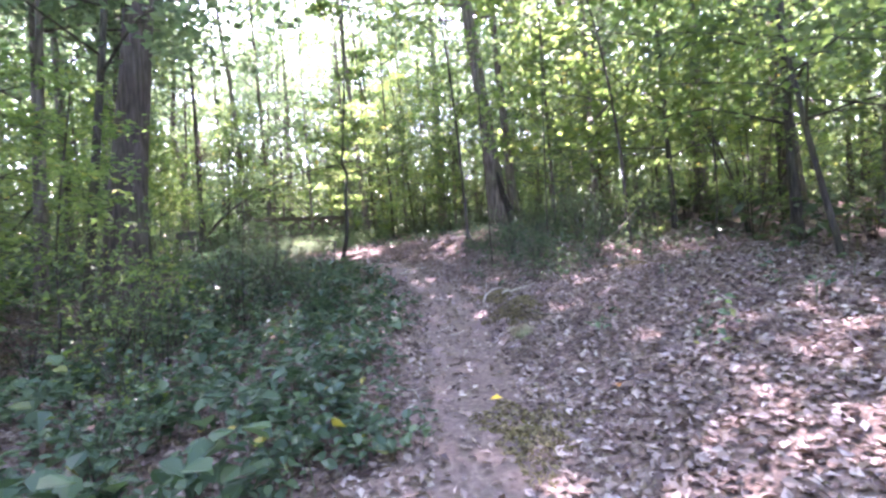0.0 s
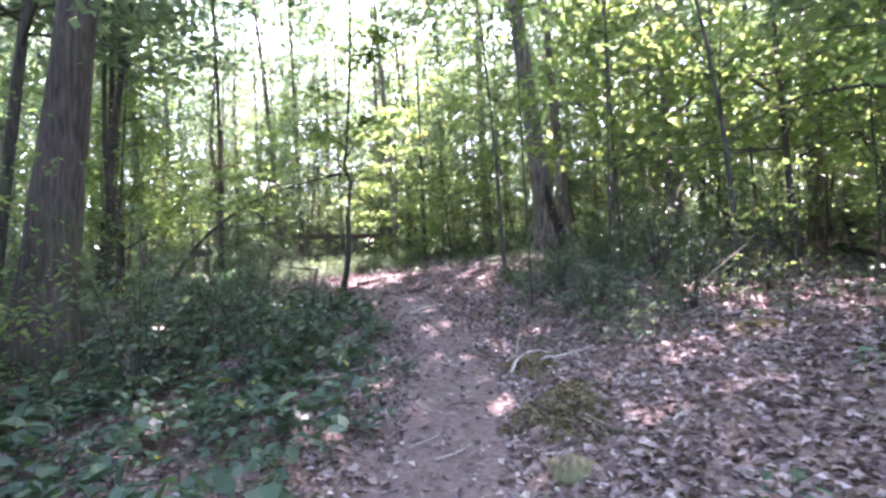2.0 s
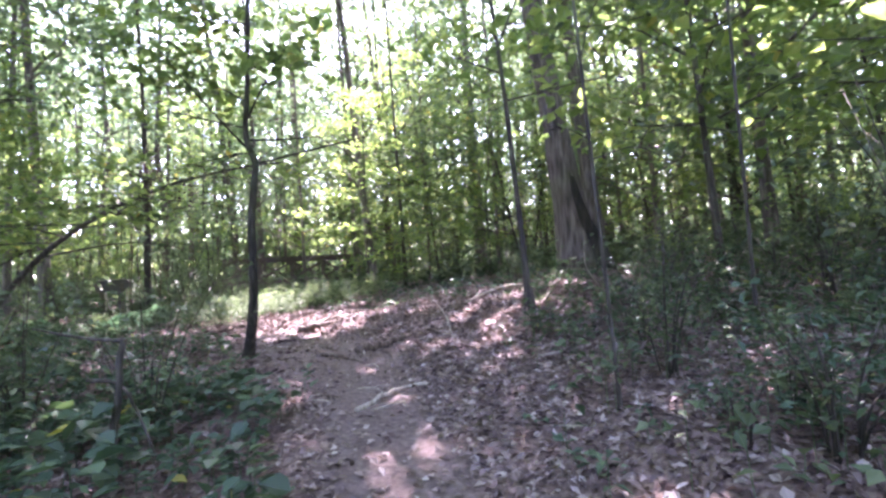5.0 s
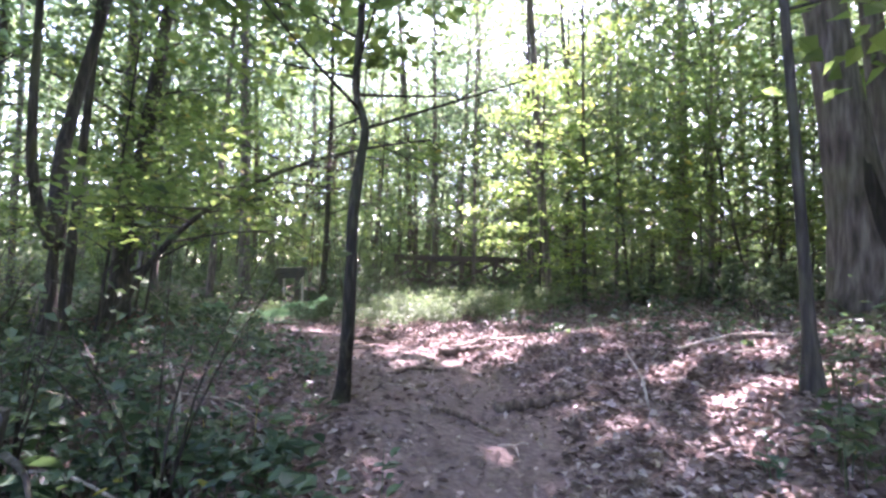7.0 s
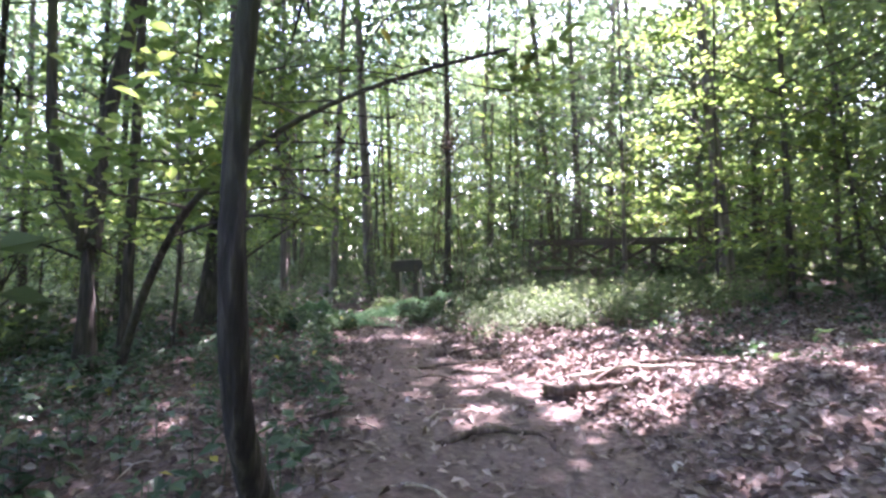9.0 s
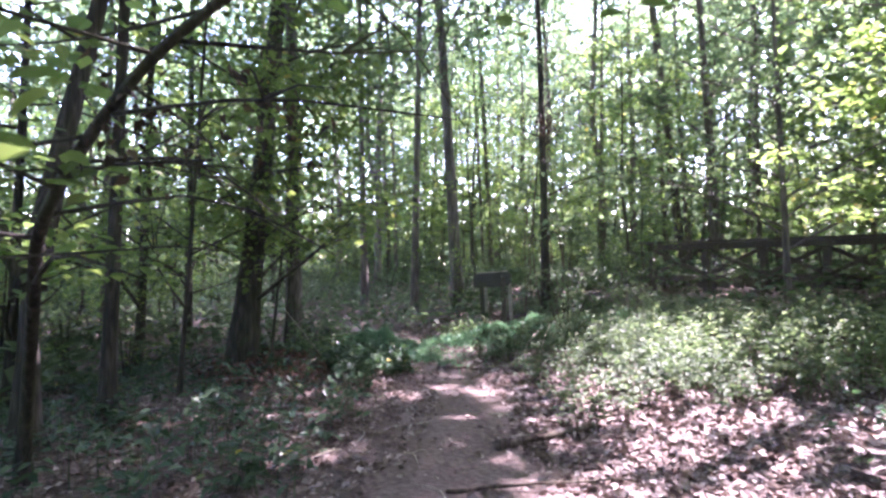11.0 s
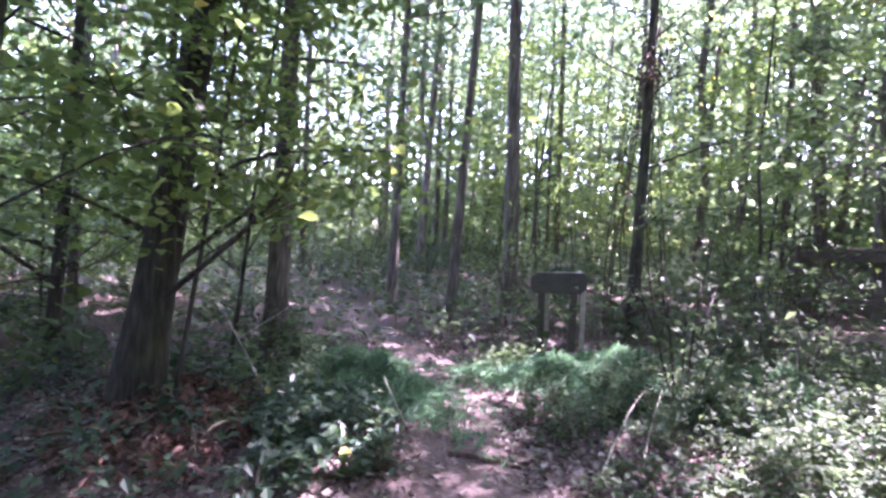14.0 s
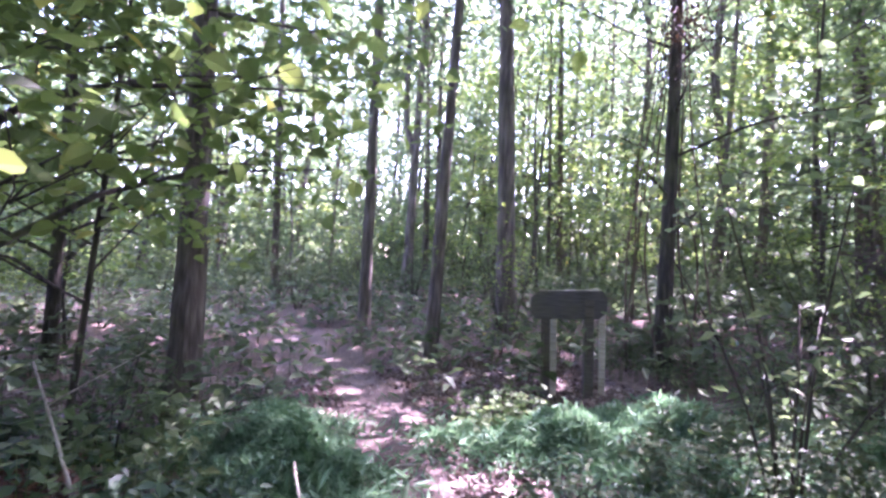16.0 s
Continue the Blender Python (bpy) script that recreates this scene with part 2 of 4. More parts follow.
def leaves(centres, size, rng, flat=0.5, droop=0.25, slim=0.5, spread=0.35, oval=False):
    """Folded leaf blades at the centres: arrays of verts and triangles."""
    n = len(centres)
    c = np.asarray(centres, float)
    yaw = rng.random(n) * 2 * np.pi
    tilt = rng.normal(-droop, spread, n)
    d = np.stack([np.cos(yaw) * np.cos(tilt), np.sin(yaw) * np.cos(tilt), np.sin(tilt)], 1)
    nrm = rng.normal(0, 1 - flat, (n, 3)) + np.array([0, 0, flat + 0.15])
    nrm -= d * (nrm * d).sum(1, keepdims=True)
    nrm /= np.linalg.norm(nrm, axis=1, keepdims=True) + 1e-9
    s = np.cross(d, nrm)
    ln = size * rng.uniform(0.6, 1.3, n)[:, None]
    wd = ln * slim * rng.uniform(0.8, 1.2, n)[:, None]
    a = c - d * ln * 0.5
    tip = c + d * ln * 0.5 - nrm * ln * 0.08
    le = c - d * ln * 0.08 + s * wd * 0.5 + nrm * wd * 0.16
    ri = c - d * ln * 0.08 - s * wd * 0.5 + nrm * wd * 0.16
    if oval:
        u = [c + d * ln * k + side_ * s * wd * 0.5 * w + nrm * wd * 0.14 for side_ in (-1, 1) for k, w in ((-0.28, 0.8), (0.0, 1.0), (0.25, 0.62))]
        verts = np.stack([a, *u[:3], tip, *u[3:][::-1]], 1).reshape(-1, 3)
        i = np.arange(n)[:, None] * 8
        return verts, np.concatenate([i + [0, 1, 2], i + [0, 2, 4], i + [2, 3, 4], i + [0, 4, 6], i + [4, 5, 6], i + [0, 6, 7]], 1).reshape(-1, 3)
    verts = np.stack([a, ri, tip, le], 1).reshape(-1, 3)
    i = np.arange(n)[:, None] * 4
    faces = np.concatenate([i + [0, 1, 2], i + [0, 2, 3]], 1).reshape(-1, 3)
    return verts, faces


def clump_points(centre, reach, n, rng, flatten=0.5):
    v = rng.normal(0, 0.5, (n, 3))
    v[:, 2] *= flatten
    return np.asarray(centre) + v * reach


def limbs(trunk, radii, count, low, high, reach, rise, rng, sides=5):
    """Branches from a trunk line: tubes, and the points near their ends."""
    tubes, tips = [], []
    n = len(trunk)
    for k in range(count):
        u = low + (high - low) * (k + rng.random()) / count
        i = min(int(u * (n - 1)), n - 2)
        base = trunk[i] + (trunk[i + 1] - trunk[i]) * (u * (n - 1) - i)
        yaw = k * 2.4 + rng.uniform(-0.6, 0.6)
        ln = reach * rng.uniform(0.55, 1.15) * (1.15 - 0.75 * max(0.0, (u - low) / max(high - low, 0.01)) ** 1.5)
        d = np.array([math.cos(yaw), math.sin(yaw), rise * rng.uniform(0.4, 1.3)])
        mid = base + d * ln * 0.5 + rng.normal(0, 0.06, 3) * ln
        end = base + d * ln + rng.normal(0, 0.1, 3) * ln - np.array([0, 0, 0.12 * ln])
        r = min(radii[i] * 0.45, 0.011 * ln + 0.004)
        line = bezier([base, mid, end], 6)
        tubes.append(tube(line, np.linspace(r, r * 0.25, 6), sides))
        tips.append((base, mid, end, ln))
    return tubes, tips


GAPS = [(-4.2, 17.3, 2.2), (-2.5, 15.4, 2.1), (-6.6, 18.3, 0.9), (-3.2, 14.4, 0.7), (-4.7, 16.2, 0.7), (3.3, 8.4, 0.95), (3.9, 7.4, 0.7), (2.8, 6.3, 0.6), (1.5, 2.6, 0.55), (2.4, 7.3, 0.45),
        (0.95, 7.7, 0.35), (1.5, 7.5, 0.4), (0.7, 3.9, 0.25), (0.75, 2.7, 0.25), (-0.85, 12.7, 0.35), (-0.15, 12.45, 0.4), (0.25, 12.9, 0.35), (0.25, 12.1, 0.3), (2.1, 14.7, 0.4), (2.2, 10.3, 0.6), (1.4, 9.2, 0.4), (3.2, 11.5, 0.6), (0.6, 15.0, 0.5), (1.2, 13.6, 0.45), (-9.4, 18.0, 0.8), (-9.8, 15.9, 0.5),
        (-10.3, 17.75, 0.75), (-9.1, 16.8, 0.35), (-8.2, 15.9, 0.3), (-10.4, 19.0, 0.35), (-8.3, 18.9, 0.5), (-9.9, 15.3, 0.4)]      # open canopy where the sun comes down


def open_to_sun(p, more=0.0):
    """Whether something at p would shade one of the sunlit places."""
    h = p[2] - 2.0
    gx, gy = p[0] - SUN_DIR.x / SUN_DIR.z * h, p[1] - SUN_DIR.y / SUN_DIR.z * h
    return any((gx - a) ** 2 + (gy - b) ** 2 < (r + more) ** 2 for a, b, r in GAPS)


def make_tree(name, spine, r0, r1, bark, leaf, count, low, high, reach, rise, per, size, seed, label, category="tree", clump=0.5, flare=1.5, flatten=0.45, sides=10, extra=(), twigs=3, slim=0.55, near=False, spot_at=None, sunny=True, bare=False):
    """A tree whose trunk follows the spine (from its base upward), with limbs and a crown of leaves."""
    rng = np.random.default_rng(seed)
    line = bezier(spine, max(8, len(spine) * 4))
    n = len(line)
    u = np.linspace(0, 1, n)
    radii = r0 + (r1 - r0) * u ** 0.9
    radii = radii * (1 + (flare - 1) * np.exp(-np.maximum(line[:, 2] - line[0, 2], 0) / (r0 * 3 + 0.02)))
    ob = new(name)
    v, f = tube(line - np.array([0, 0, 0.12]) * (u[:, None] < 0.001), radii, sides, 0.1 if r0 > 0.12 else 0.14 if bark is BARK_MAPLE else 0.05, seed)
    trunk = part("trunk", mesh_of("trunk", v, f, bark, True), ob)
    pieces, tips = limbs(line, radii, count, low, high, reach, rise, rng)
    if near:
        for v, f in pieces:
            part("branch", mesh_of("branch", v, f, bark, True), ob)
        pieces = []
    for e_line, e_r0, e_r1 in extra:
        el = bezier(e_line, 14)
        part("limb", mesh_of("limb", *tube(el, np.linspace(e_r0, e_r1, 14), 8, 0.06, seed + 7), bark, True), ob)
        p2, t2 = limbs(el, np.linspace(e_r0, e_r1, 14), max(2, count // 3), 0.4, 1.0, reach * 0.7, rise, rng)
        pieces += p2
        tips += t2
    pts = []
    for base, mid, end, ln in tips:
        spots = [end, (mid + end) * 0.5, mid + (end - base) * 0.15][:twigs]
        for k in range(twigs):
            spot = spots[k] + rng.normal(0, 0.16, 3) * ln * np.array([1, 1, 0.4])
            if k and not bare:
                pieces.append(tube([mid, (mid + spot) / 2 + (0, 0, 0.02 * ln), spot], [0.006 + 0.002 * ln, 0.005, 0.002], 3))
            if spot_at is not None:
                w_, s_ = along(spot[0] + spot_at[0], spot[1] + spot_at[1])
                if (sunny and open_to_sun(spot + spot_at)) or (abs(s_[0]) < 1.6 and -2 < w_[0] < 20 and spot[2] < 2.7):
                    continue
            pts.append(clump_points(spot, clump * (0.6 + 0.25 * ln), max(2, int(per * rng.uniform(0.5, 1.4))), rng, flatten))
    if pieces:
        tagged(part("branchwork", mesh_of("branchwork", *merge(pieces), bark, True), ob), kind="stuff")
    if pts:
        part("crown", mesh_of("crown", *leaves(np.vstack(pts), size, rng, 0.82 if flatten < 0.3 else 0.62, 0.12 if flatten < 0.3 else 0.25, slim=slim, oval=near and size < 0.16), leaf), ob)
    return tagged(ob, label, category)


def shift(ob, x, y, turn=0.0, size=1.0):
    return copy_thing(ob, pose(x, y, gz(x, y) - 0.03, 0, 0, turn) @ Matrix.Scale(size, 4))


def spine_up(h, bend, seed):
    rng = np.random.default_rng(seed)
    p = [np.zeros(3)]
    lean = rng.normal(0, bend, 2)
    for k in range(1, 6):
        p.append(np.array([lean[0] * k / 5 * h + rng.normal(0, bend * 0.2) * h, lean[1] * k / 5 * h + rng.normal(0, bend * 0.2) * h, h * k / 5]))
    return p


# tall trees of the forest, seen far and near
TALL = [make_tree("tree", spine_up(h, 0.025, s), r, 0.05, bark, LEAF_TALL, 22, lo, 0.98, reach, 0.5, 34, 0.235, s, lab, flare=1.35, clump=0.95, sides=8, slim=0.7, bare=True)
        for h, s, r, bark, lo, reach, lab in [
            (19, 1, 0.19, BARK_GREY, 0.3, 3.2, "tall slender hardwood tree with grey bark in dense woods"),
            (22, 2, 0.24, BARK_GREY, 0.38, 3.6, "tall grey-barked hardwood tree with a high green crown"),
            (17, 3, 0.14, BARK_PINE, 0.25, 2.6, "slim dark-barked forest tree with green leaves"),
            (20, 4, 0.17, BARK_PINE, 0.42, 2.6, "straight brown-barked tree with a high sparse crown"),
            (14, 5, 0.10, BARK_DARK, 0.2, 2.4, "thin young hardwood tree with drooping green branches")]]
SMALL = [make_tree("sapling", spine_up(h, 0.05, s), r, 0.012, BARK_DARK, LEAF_YOUNG, n, 0.2, 0.98, reach, 0.3, 34, 0.105, s, lab, clump=0.6, sides=6, flatten=0.22, flare=1.2, slim=0.75, bare=True)
         for h, s, r, n, reach, lab in [
             (6.5, 11, 0.035, 20, 1.7, "thin young maple sapling with bright green leaf sprays"),
             (5.0, 12, 0.028, 18, 1.5, "small understorey sapling with layered green leaves"),
             (8.0, 13, 0.045, 24, 1.9, "slender understorey tree with light green leaves"),
             (4.0, 14, 0.02, 16, 1.2, "spindly young tree with thin leafy branches")]]


def make_shrub(seed, h, stems, per, size, leaf, label, wide=0.6):
    rng = np.random.default_rng(seed)
    ob = new("shrub")
    pieces, pts = [], []
    for k in range(stems):
        yaw = rng.random() * 6.28
        ln = h * rng.uniform(0.6, 1.1)
        out = wide * rng.uniform(0.3, 1.0)
        b = np.array([math.cos(yaw), math.sin(yaw), 0])
        line = bezier([b * 0.06, b * out * 0.4 + (0, 0, ln * 0.5), b * out + (0, 0, ln)], 6)
        pieces.append(tube(line, np.linspace(0.012, 0.004, 6), 3))
        for q in line[2:]:
            spot = q + rng.normal(0, 0.14, 3) * h
            pieces.append(tube([q, spot], [0.004, 0.002], 3))
            pts.append(clump_points(spot, 0.3 * h ** 0.5, max(2, int(per * rng.uniform(0.5, 1.5))), rng, 0.5))
    tagged(part("stemwork", mesh_of("stemwork", *merge(pieces), BARK_DARK, True), ob), kind="stuff")
    part("foliage", mesh_of("foliage", *leaves(np.vstack(pts), size, rng, 0.6), leaf), ob)
    return tagged(ob, label, "shrub")


SHRUBS = [make_shrub(21, 1.3, 7, 12, 0.085, LEAF_SHRUB, "leafy green woodland shrub with thin stems"),
          make_shrub(22, 1.8, 8, 12, 0.09, LEAF_SHRUB, "tall loose shrub with small green leaves", 0.8),
          make_shrub(23, 0.8, 7, 11, 0.075, LEAF_HERB, "low dark green bush on the forest floor", 0.5),
          make_shrub(24, 2.4, 9, 13, 0.10, LEAF_YOUNG, "high thicket of young leafy stems", 1.0)]
for k, ob in enumerate(TALL + SMALL + SHRUBS):
    spot = (-30 + 4.3 * k, -22 - (k % 3) * 3)
    ob.matrix_basis = pose(*spot, gz(*spot) - 0.03, 0, 0, 40 * k)

# ---- trees that stand beside the trail ----
TAKEN = []


def stand(x, y, dia, height, lean, bark, seed, label, low=0.42, reach=4.2, count=26, per=62, size=0.2, extra=(), leaf=None, name="tree", flare=1.5, bow=0.0, twigs=3, clump=0.9, sunny=True, flatten=0.45):
    z = gz(x, y)
    sp = [np.array([lean[0] * height * u + bow * math.sin(3.14 * u), lean[1] * height * u, height * u]) for u in (0, 0.08, 0.18, 0.34, 0.55, 0.78, 1.0)]
    ob = make_tree(name, sp, dia / 2, max(dia * 0.14, 0.012), bark, leaf or LEAF_TALL, count, low, 0.98, reach, 0.5, per, size, seed, label, flare=flare, clump=clump, extra=extra, sides=14 if dia > 0.3 else 10, slim=0.7, twigs=twigs, near=True, spot_at=np.array([x, y, z]), sunny=sunny, flatten=flatten)
    ob.matrix_basis = pose(x, y, z - 0.04)
    TAKEN.append((x, y, dia + 0.5))
    return ob


stand(1.85, 15.5, 0.58, 22, (-0.115, 0.0), BARK_GREY, 101, "big grey tulip tree with a dark hollow at its flared foot", 0.45, 4.6, flare=1.75)
big_tree = [o for o in bpy.data.objects if o.get("label", "").startswith("big grey tulip tree")][0]
# shade inside the hollow, painted as a near-black tube laid on the trunk
HOLLOW_BLACK = bark_material("hollow_shade", (0.008, 0.007, 0.006), (0.02, 0.017, 0.014), (0.045, 0.038, 0.03), 0.2, 9.0)
hollow_line = bezier([(0.34, -0.34, -0.15), (0.2, -0.27, 0.45), (0.02, -0.23, 1.0), (-0.12, -0.2, 1.6), (-0.22, -0.15, 2.2)], 14)
part("rotten_scar", mesh_of("rotten_scar", *tube(hollow_line, np.array([0.25, 0.22, 0.19, 0.17, 0.16, 0.15, 0.14, 0.13, 0.12, 0.11, 0.1, 0.08, 0.06, 0.03]), 10, 0.15, 5), HOLLOW_BLACK, True), big_tree, "dark hollow at the foot, its shade laid on in near-black")
stand(2.4, 16.6, 0.36, 20, (-0.06, 0.0), BARK_GREY, 102, "straight grey tree standing close behind a bigger one", 0.5)
stand(-0.25, 27.0, 0.5, 21, (-0.01, 0.0), BARK_PINE, 103, "tall dark-barked tree at the back of the clearing", 0.4, 4.2)
stand(-3.55, 21.5, 0.3, 17, (-0.075, 0.0), BARK_PINE, 104, "leaning dark tree at the edge of the sunlit clearing", 0.3, 2.4, leaf=LEAF_YOUNG)
stand(-5.95, 8.4, 0.76, 21, (0.09, 0.03), BARK_BROWN, 105, "thick leaning tree with furrowed grey bark beside the trail", 0.45, 4.4, flare=1.3)
stand(-6.3, 7.9, 0.2, 15, (0.1, 0.03), BARK_DARK, 106, "slim dark tree beside a thick grey one", 0.45, 3.2)
stand(-7.4, 11.65, 0.3, 1.7, (-0.02, 0.0), BARK_DARK, 107, "forked dark tree with two tall stems", 0.9, 0.4, 2, 3, 0.12, flare=1.25, extra=[
    ([(-0.03, 0, 1.5), (0.0, -0.22, 1.95), (0.02, -0.36, 2.6), (-0.02, -0.4, 4.0), (0.1, -0.5, 8), (0.3, -0.7, 13)], 0.085, 0.02),
    ([(-0.03, 0, 1.45), (-0.2, 0.08, 2.1), (-0.42, 0.2, 3.0), (-0.45, 0.55, 5.0), (-0.3, 1.1, 9), (-0.2, 1.4, 15)], 0.125, 0.03)])
stand(3.5, 8.66, 0.085, 6.5, (-0.16, 0.02), BARK_DARK, 108, "thin crooked young tree on the right-hand bank".replace(" right-hand", " leaf-covered"), 0.4, 1.5, 16, 15, 0.15, leaf=LEAF_YOUNG, name="sapling", bow=0.25, clump=0.55)
stand(0.6, 11.92, 0.085, 8.0, (-0.09, -0.03), BARK_DARK, 109, "thin leaning young tree with a swollen mossy foot", 0.45, 1.5, 16, 15, 0.16, leaf=LEAF_YOUNG, name="sapling", flare=2.4, bow=0.12, clump=0.55)
stand(-13.8, 20.5, 0.4, 22, (-0.035, -0.04), BARK_PINE, 110, "straight tall pine with flaky brown bark behind the sign", 0.5, 3.6, flare=1.2)
stand(-13.5, 18.85, 0.24, 20, (0.012, 0.02), BARK_PINE, 111, "slim straight pine leaning slightly beside the trail", 0.5, 3.4, flare=1.2)
stand(-15.4, 18.3, 0.26, 20, (-0.01, -0.015), BARK_PINE, 112, "slim dark pine beside the narrow trail", 0.5, 3.4, flare=1.2)
stand(-20.9, 21.3, 0.34, 19, (0.01, 0.01), BARK_PINE, 113, "twin-stemmed pine farther back in the woods", 0.5, 3.4, extra=[([(0, 0, 4.5), (-0.4, -0.2, 6), (-0.5, -0.2, 10), (-0.6, -0.3, 15)], 0.12, 0.04)])
stand(-10.8, 21.0, 0.24, 15, (-0.02, -0.02), BARK_DARK, 114, "dark tree hung with vines and dead leaf clumps", 0.22, 1.6, 24, 20, 0.16, bow=0.2, clump=0.6)
stand(-12.2, 15.3, 0.35, 20, (-0.01, -0.01), BARK_GREY, 115, "tall grey tree among shrubs beside the trail", 0.35, 3.0, flare=1.2)
stand(-9.7, 13.8, 0.38, 16, (0.0, 0.09), BARK_DARK, 116, "dark leaning tree wrapped in leafy twigs", 0.12, 1.9, 30, 26, 0.12, leaf=LEAF_YOUNG, clump=0.6)
stand(-10.0, 27.4, 0.34, 18, (-0.03, -0.02), BARK_GREY, 117, "grey hardwood tree behind the wooden footbridge", 0.35, 3.0)
stand(-4.9, 24.5, 0.22, 17, (-0.03, 0), BARK_PINE, 118, "slim dark tree behind the clearing", 0.35, 2.4)
stand(-2.2, 19.6, 0.12, 13, (-0.02, 0.01), BARK_DARK, 119, "thin dark tree beside the clearing", 0.35, 2.0)
stand(2.9, 12.3, 0.1, 11, (-0.03, 0.01), BARK_DARK, 120, "thin dark tree on the leaf-covered bank", 0.3, 1.8, leaf=LEAF_YOUNG)
stand(5.2, 10.6, 0.13, 12, (-0.04, 0.01), BARK_DARK, 121, "slim dark tree among undergrowth on the bank", 0.25, 2.0, leaf=LEAF_YOUNG)
stand(6.4, 8.4, 0.2, 15, (-0.03, 0.01), BARK_DARK, 122, "dark tree with low leafy branches on the bank", 0.25, 2.4)
stand(-8.2, 12.2, 0.16, 16, (0.01, 0.02), BARK_DARK, 123, "slim dark tree in the shade behind a forked one", 0.48, 2.4)
stand(-9.0, 10.2, 0.24, 18, (0.02, 0.02), BARK_GREY, 124, "grey forest tree rising from shaded undergrowth", 0.48, 2.8)
stand(-7.6, 8.6, 0.2, 17, (0.03, 0.02), BARK_GREY, 125, "grey tree with leafy limbs in shaded woods", 0.48, 2.6)
stand(4.5, 14.2, 0.22, 17, (-0.02, 0.0), BARK_GREY, 126, "grey forest tree above the leaf-covered bank", 0.25, 2.8)
stand(7.2, 4.2, 0.26, 18, (-0.02, 0.0), BARK_GREY, 127, "grey forest tree with dense leafy limbs", 0.25, 3.0)
stand(-6.2, 3.2, 0.24, 17, (0.02, 0.0), BARK_GREY, 128, "shaded grey tree among green undergrowth", 0.48, 3.0)

stand(-12.4, 12.6, 0.18, 15, (0.01, 0.02), BARK_DARK, 129, "dark tree with dense hanging foliage beside the trail", 0.14, 2.6, 30, 50, 0.085, clump=0.75, leaf=LEAF_YOUNG)
stand(-14.6, 13.6, 0.2, 16, (0.01, 0.0), BARK_DARK, 130, "dark leafy tree in the shaded woods", 0.14, 2.8, 28, 46, 0.09, clump=0.8)
stand(-11.2, 11.0, 0.16, 14, (0.02, 0.02), BARK_DARK, 133, "shaded young tree with dense low branches", 0.12, 2.4, 28, 46, 0.085, clump=0.75)
stand(-16.6, 12.0, 0.22, 17, (0.0, 0.0), BARK_GREY, 134, "grey tree with dense leafy limbs in deep shade", 0.16, 3.0, 28, 46, 0.1, clump=0.85)
stand(-8.6, 12.9, 0.07, 6.5, (0.02, 0.05), BARK_DARK, 135, "small maple with bright yellow-green leaf layers", 0.3, 1.7, 20, 30, 0.1, leaf=LEAF_YOUNG, name="sapling", clump=0.6)

stand(-10.4, 14.6, 0.06, 5.6, (0.02, 0.06), BARK_DARK, 142, "young maple with flat layers of bright green leaves", 0.38, 1.9, 22, 46, 0.105, leaf=LEAF_YOUNG, name="sapling", clump=0.75)
stand(-9.3, 14.1, 0.05, 4.6, (0.0, 0.1), BARK_DARK, 143, "slender maple reaching over the trail with green leaf layers", 0.45, 1.5, 18, 40, 0.1, leaf=LEAF_YOUNG, name="sapling", clump=0.7)
stand(-3.15, 19.3, 0.06, 5.6, (0.01, -0.02), BARK_DARK, 136, "sunlit young maple with layered yellow-green leaves", 0.18, 1.7, 26, 40, 0.11, leaf=LEAF_YOUNG, name="sapling", clump=0.6, sunny=False, flatten=0.16)
stand(1.0, 9.6, 0.03, 4.5, (-0.03, 0.02), BARK_DARK, 140, "thin bare-stemmed sapling on the bank", 0.5, 0.8, 8, 12, 0.08, leaf=LEAF_SHRUB, name="sapling", clump=0.4)
stand(2.3, 10.4, 0.035, 5.0, (0.02, 0.03), BARK_DARK, 141, "thin dark sapling rising through the bank's undergrowth", 0.4, 0.9, 10, 14, 0.09, leaf=LEAF_SHRUB, name="sapling", clump=0.4)
for k, (x, y, h, dia) in enumerate([(-6.6, 23.6, 13, 0.14), (-4.0, 26.0, 14, 0.2), (-2.0, 23.4, 12, 0.12), (0.4, 22.6, 13, 0.16), (2.2, 24.4, 14, 0.2), (4.2, 21.8, 13, 0.15), (3.9, 17.6, 12, 0.13), (-1.4, 29.0, 15, 0.22), (1.8, 29.5, 15, 0.2), (-5.8, 29.5, 15, 0.2), (5.8, 18.0, 13, 0.16)]):
    stand(x, y, dia, h, (-0.02 + 0.008 * (k % 4), 0.01), (BARK_PINE, BARK_DARK, BARK_GREY)[k % 3], 150 + k, "slim forest tree with layered green leaves behind the clearing", 0.16, 3.3, 32, 60, 0.13, leaf=(LEAF_TALL, LEAF_YOUNG)[k % 2])


def crooked_sapling():
    sp = [(0, 0, 0), (0.1, -0.11, 0.25), (0.2, -0.23, 0.6), (0.23, -0.27, 1.05), (0.22, -0.26, 1.45), (0.26, -0.25, 1.85), (0.28, -0.24, 2.08), (0.19, -0.26, 2.4), (0.26, -0.33, 2.9), (0.4, -0.48, 4.5), (0.5, -0.6, 7.5)]
    ob = make_tree("sapling", sp, 0.054, 0.02, BARK_MAPLE, LEAF_YOUNG, 14, 0.58, 0.98, 1.15, 0.6, 44, 0.11, 131, "crooked mossy young maple growing at the trail's edge", clump=0.6, flatten=0.2, sides=10, flare=1.5, slim=0.8, near=True, spot_at=np.array([-2.5, 11.35, 1.7]), sunny=False)
    ob.matrix_basis = pose(-2.5, 11.35, gz(-2.5, 11.35) - 0.03)
    TAKEN.append((-2.5, 11.35, 0.8))


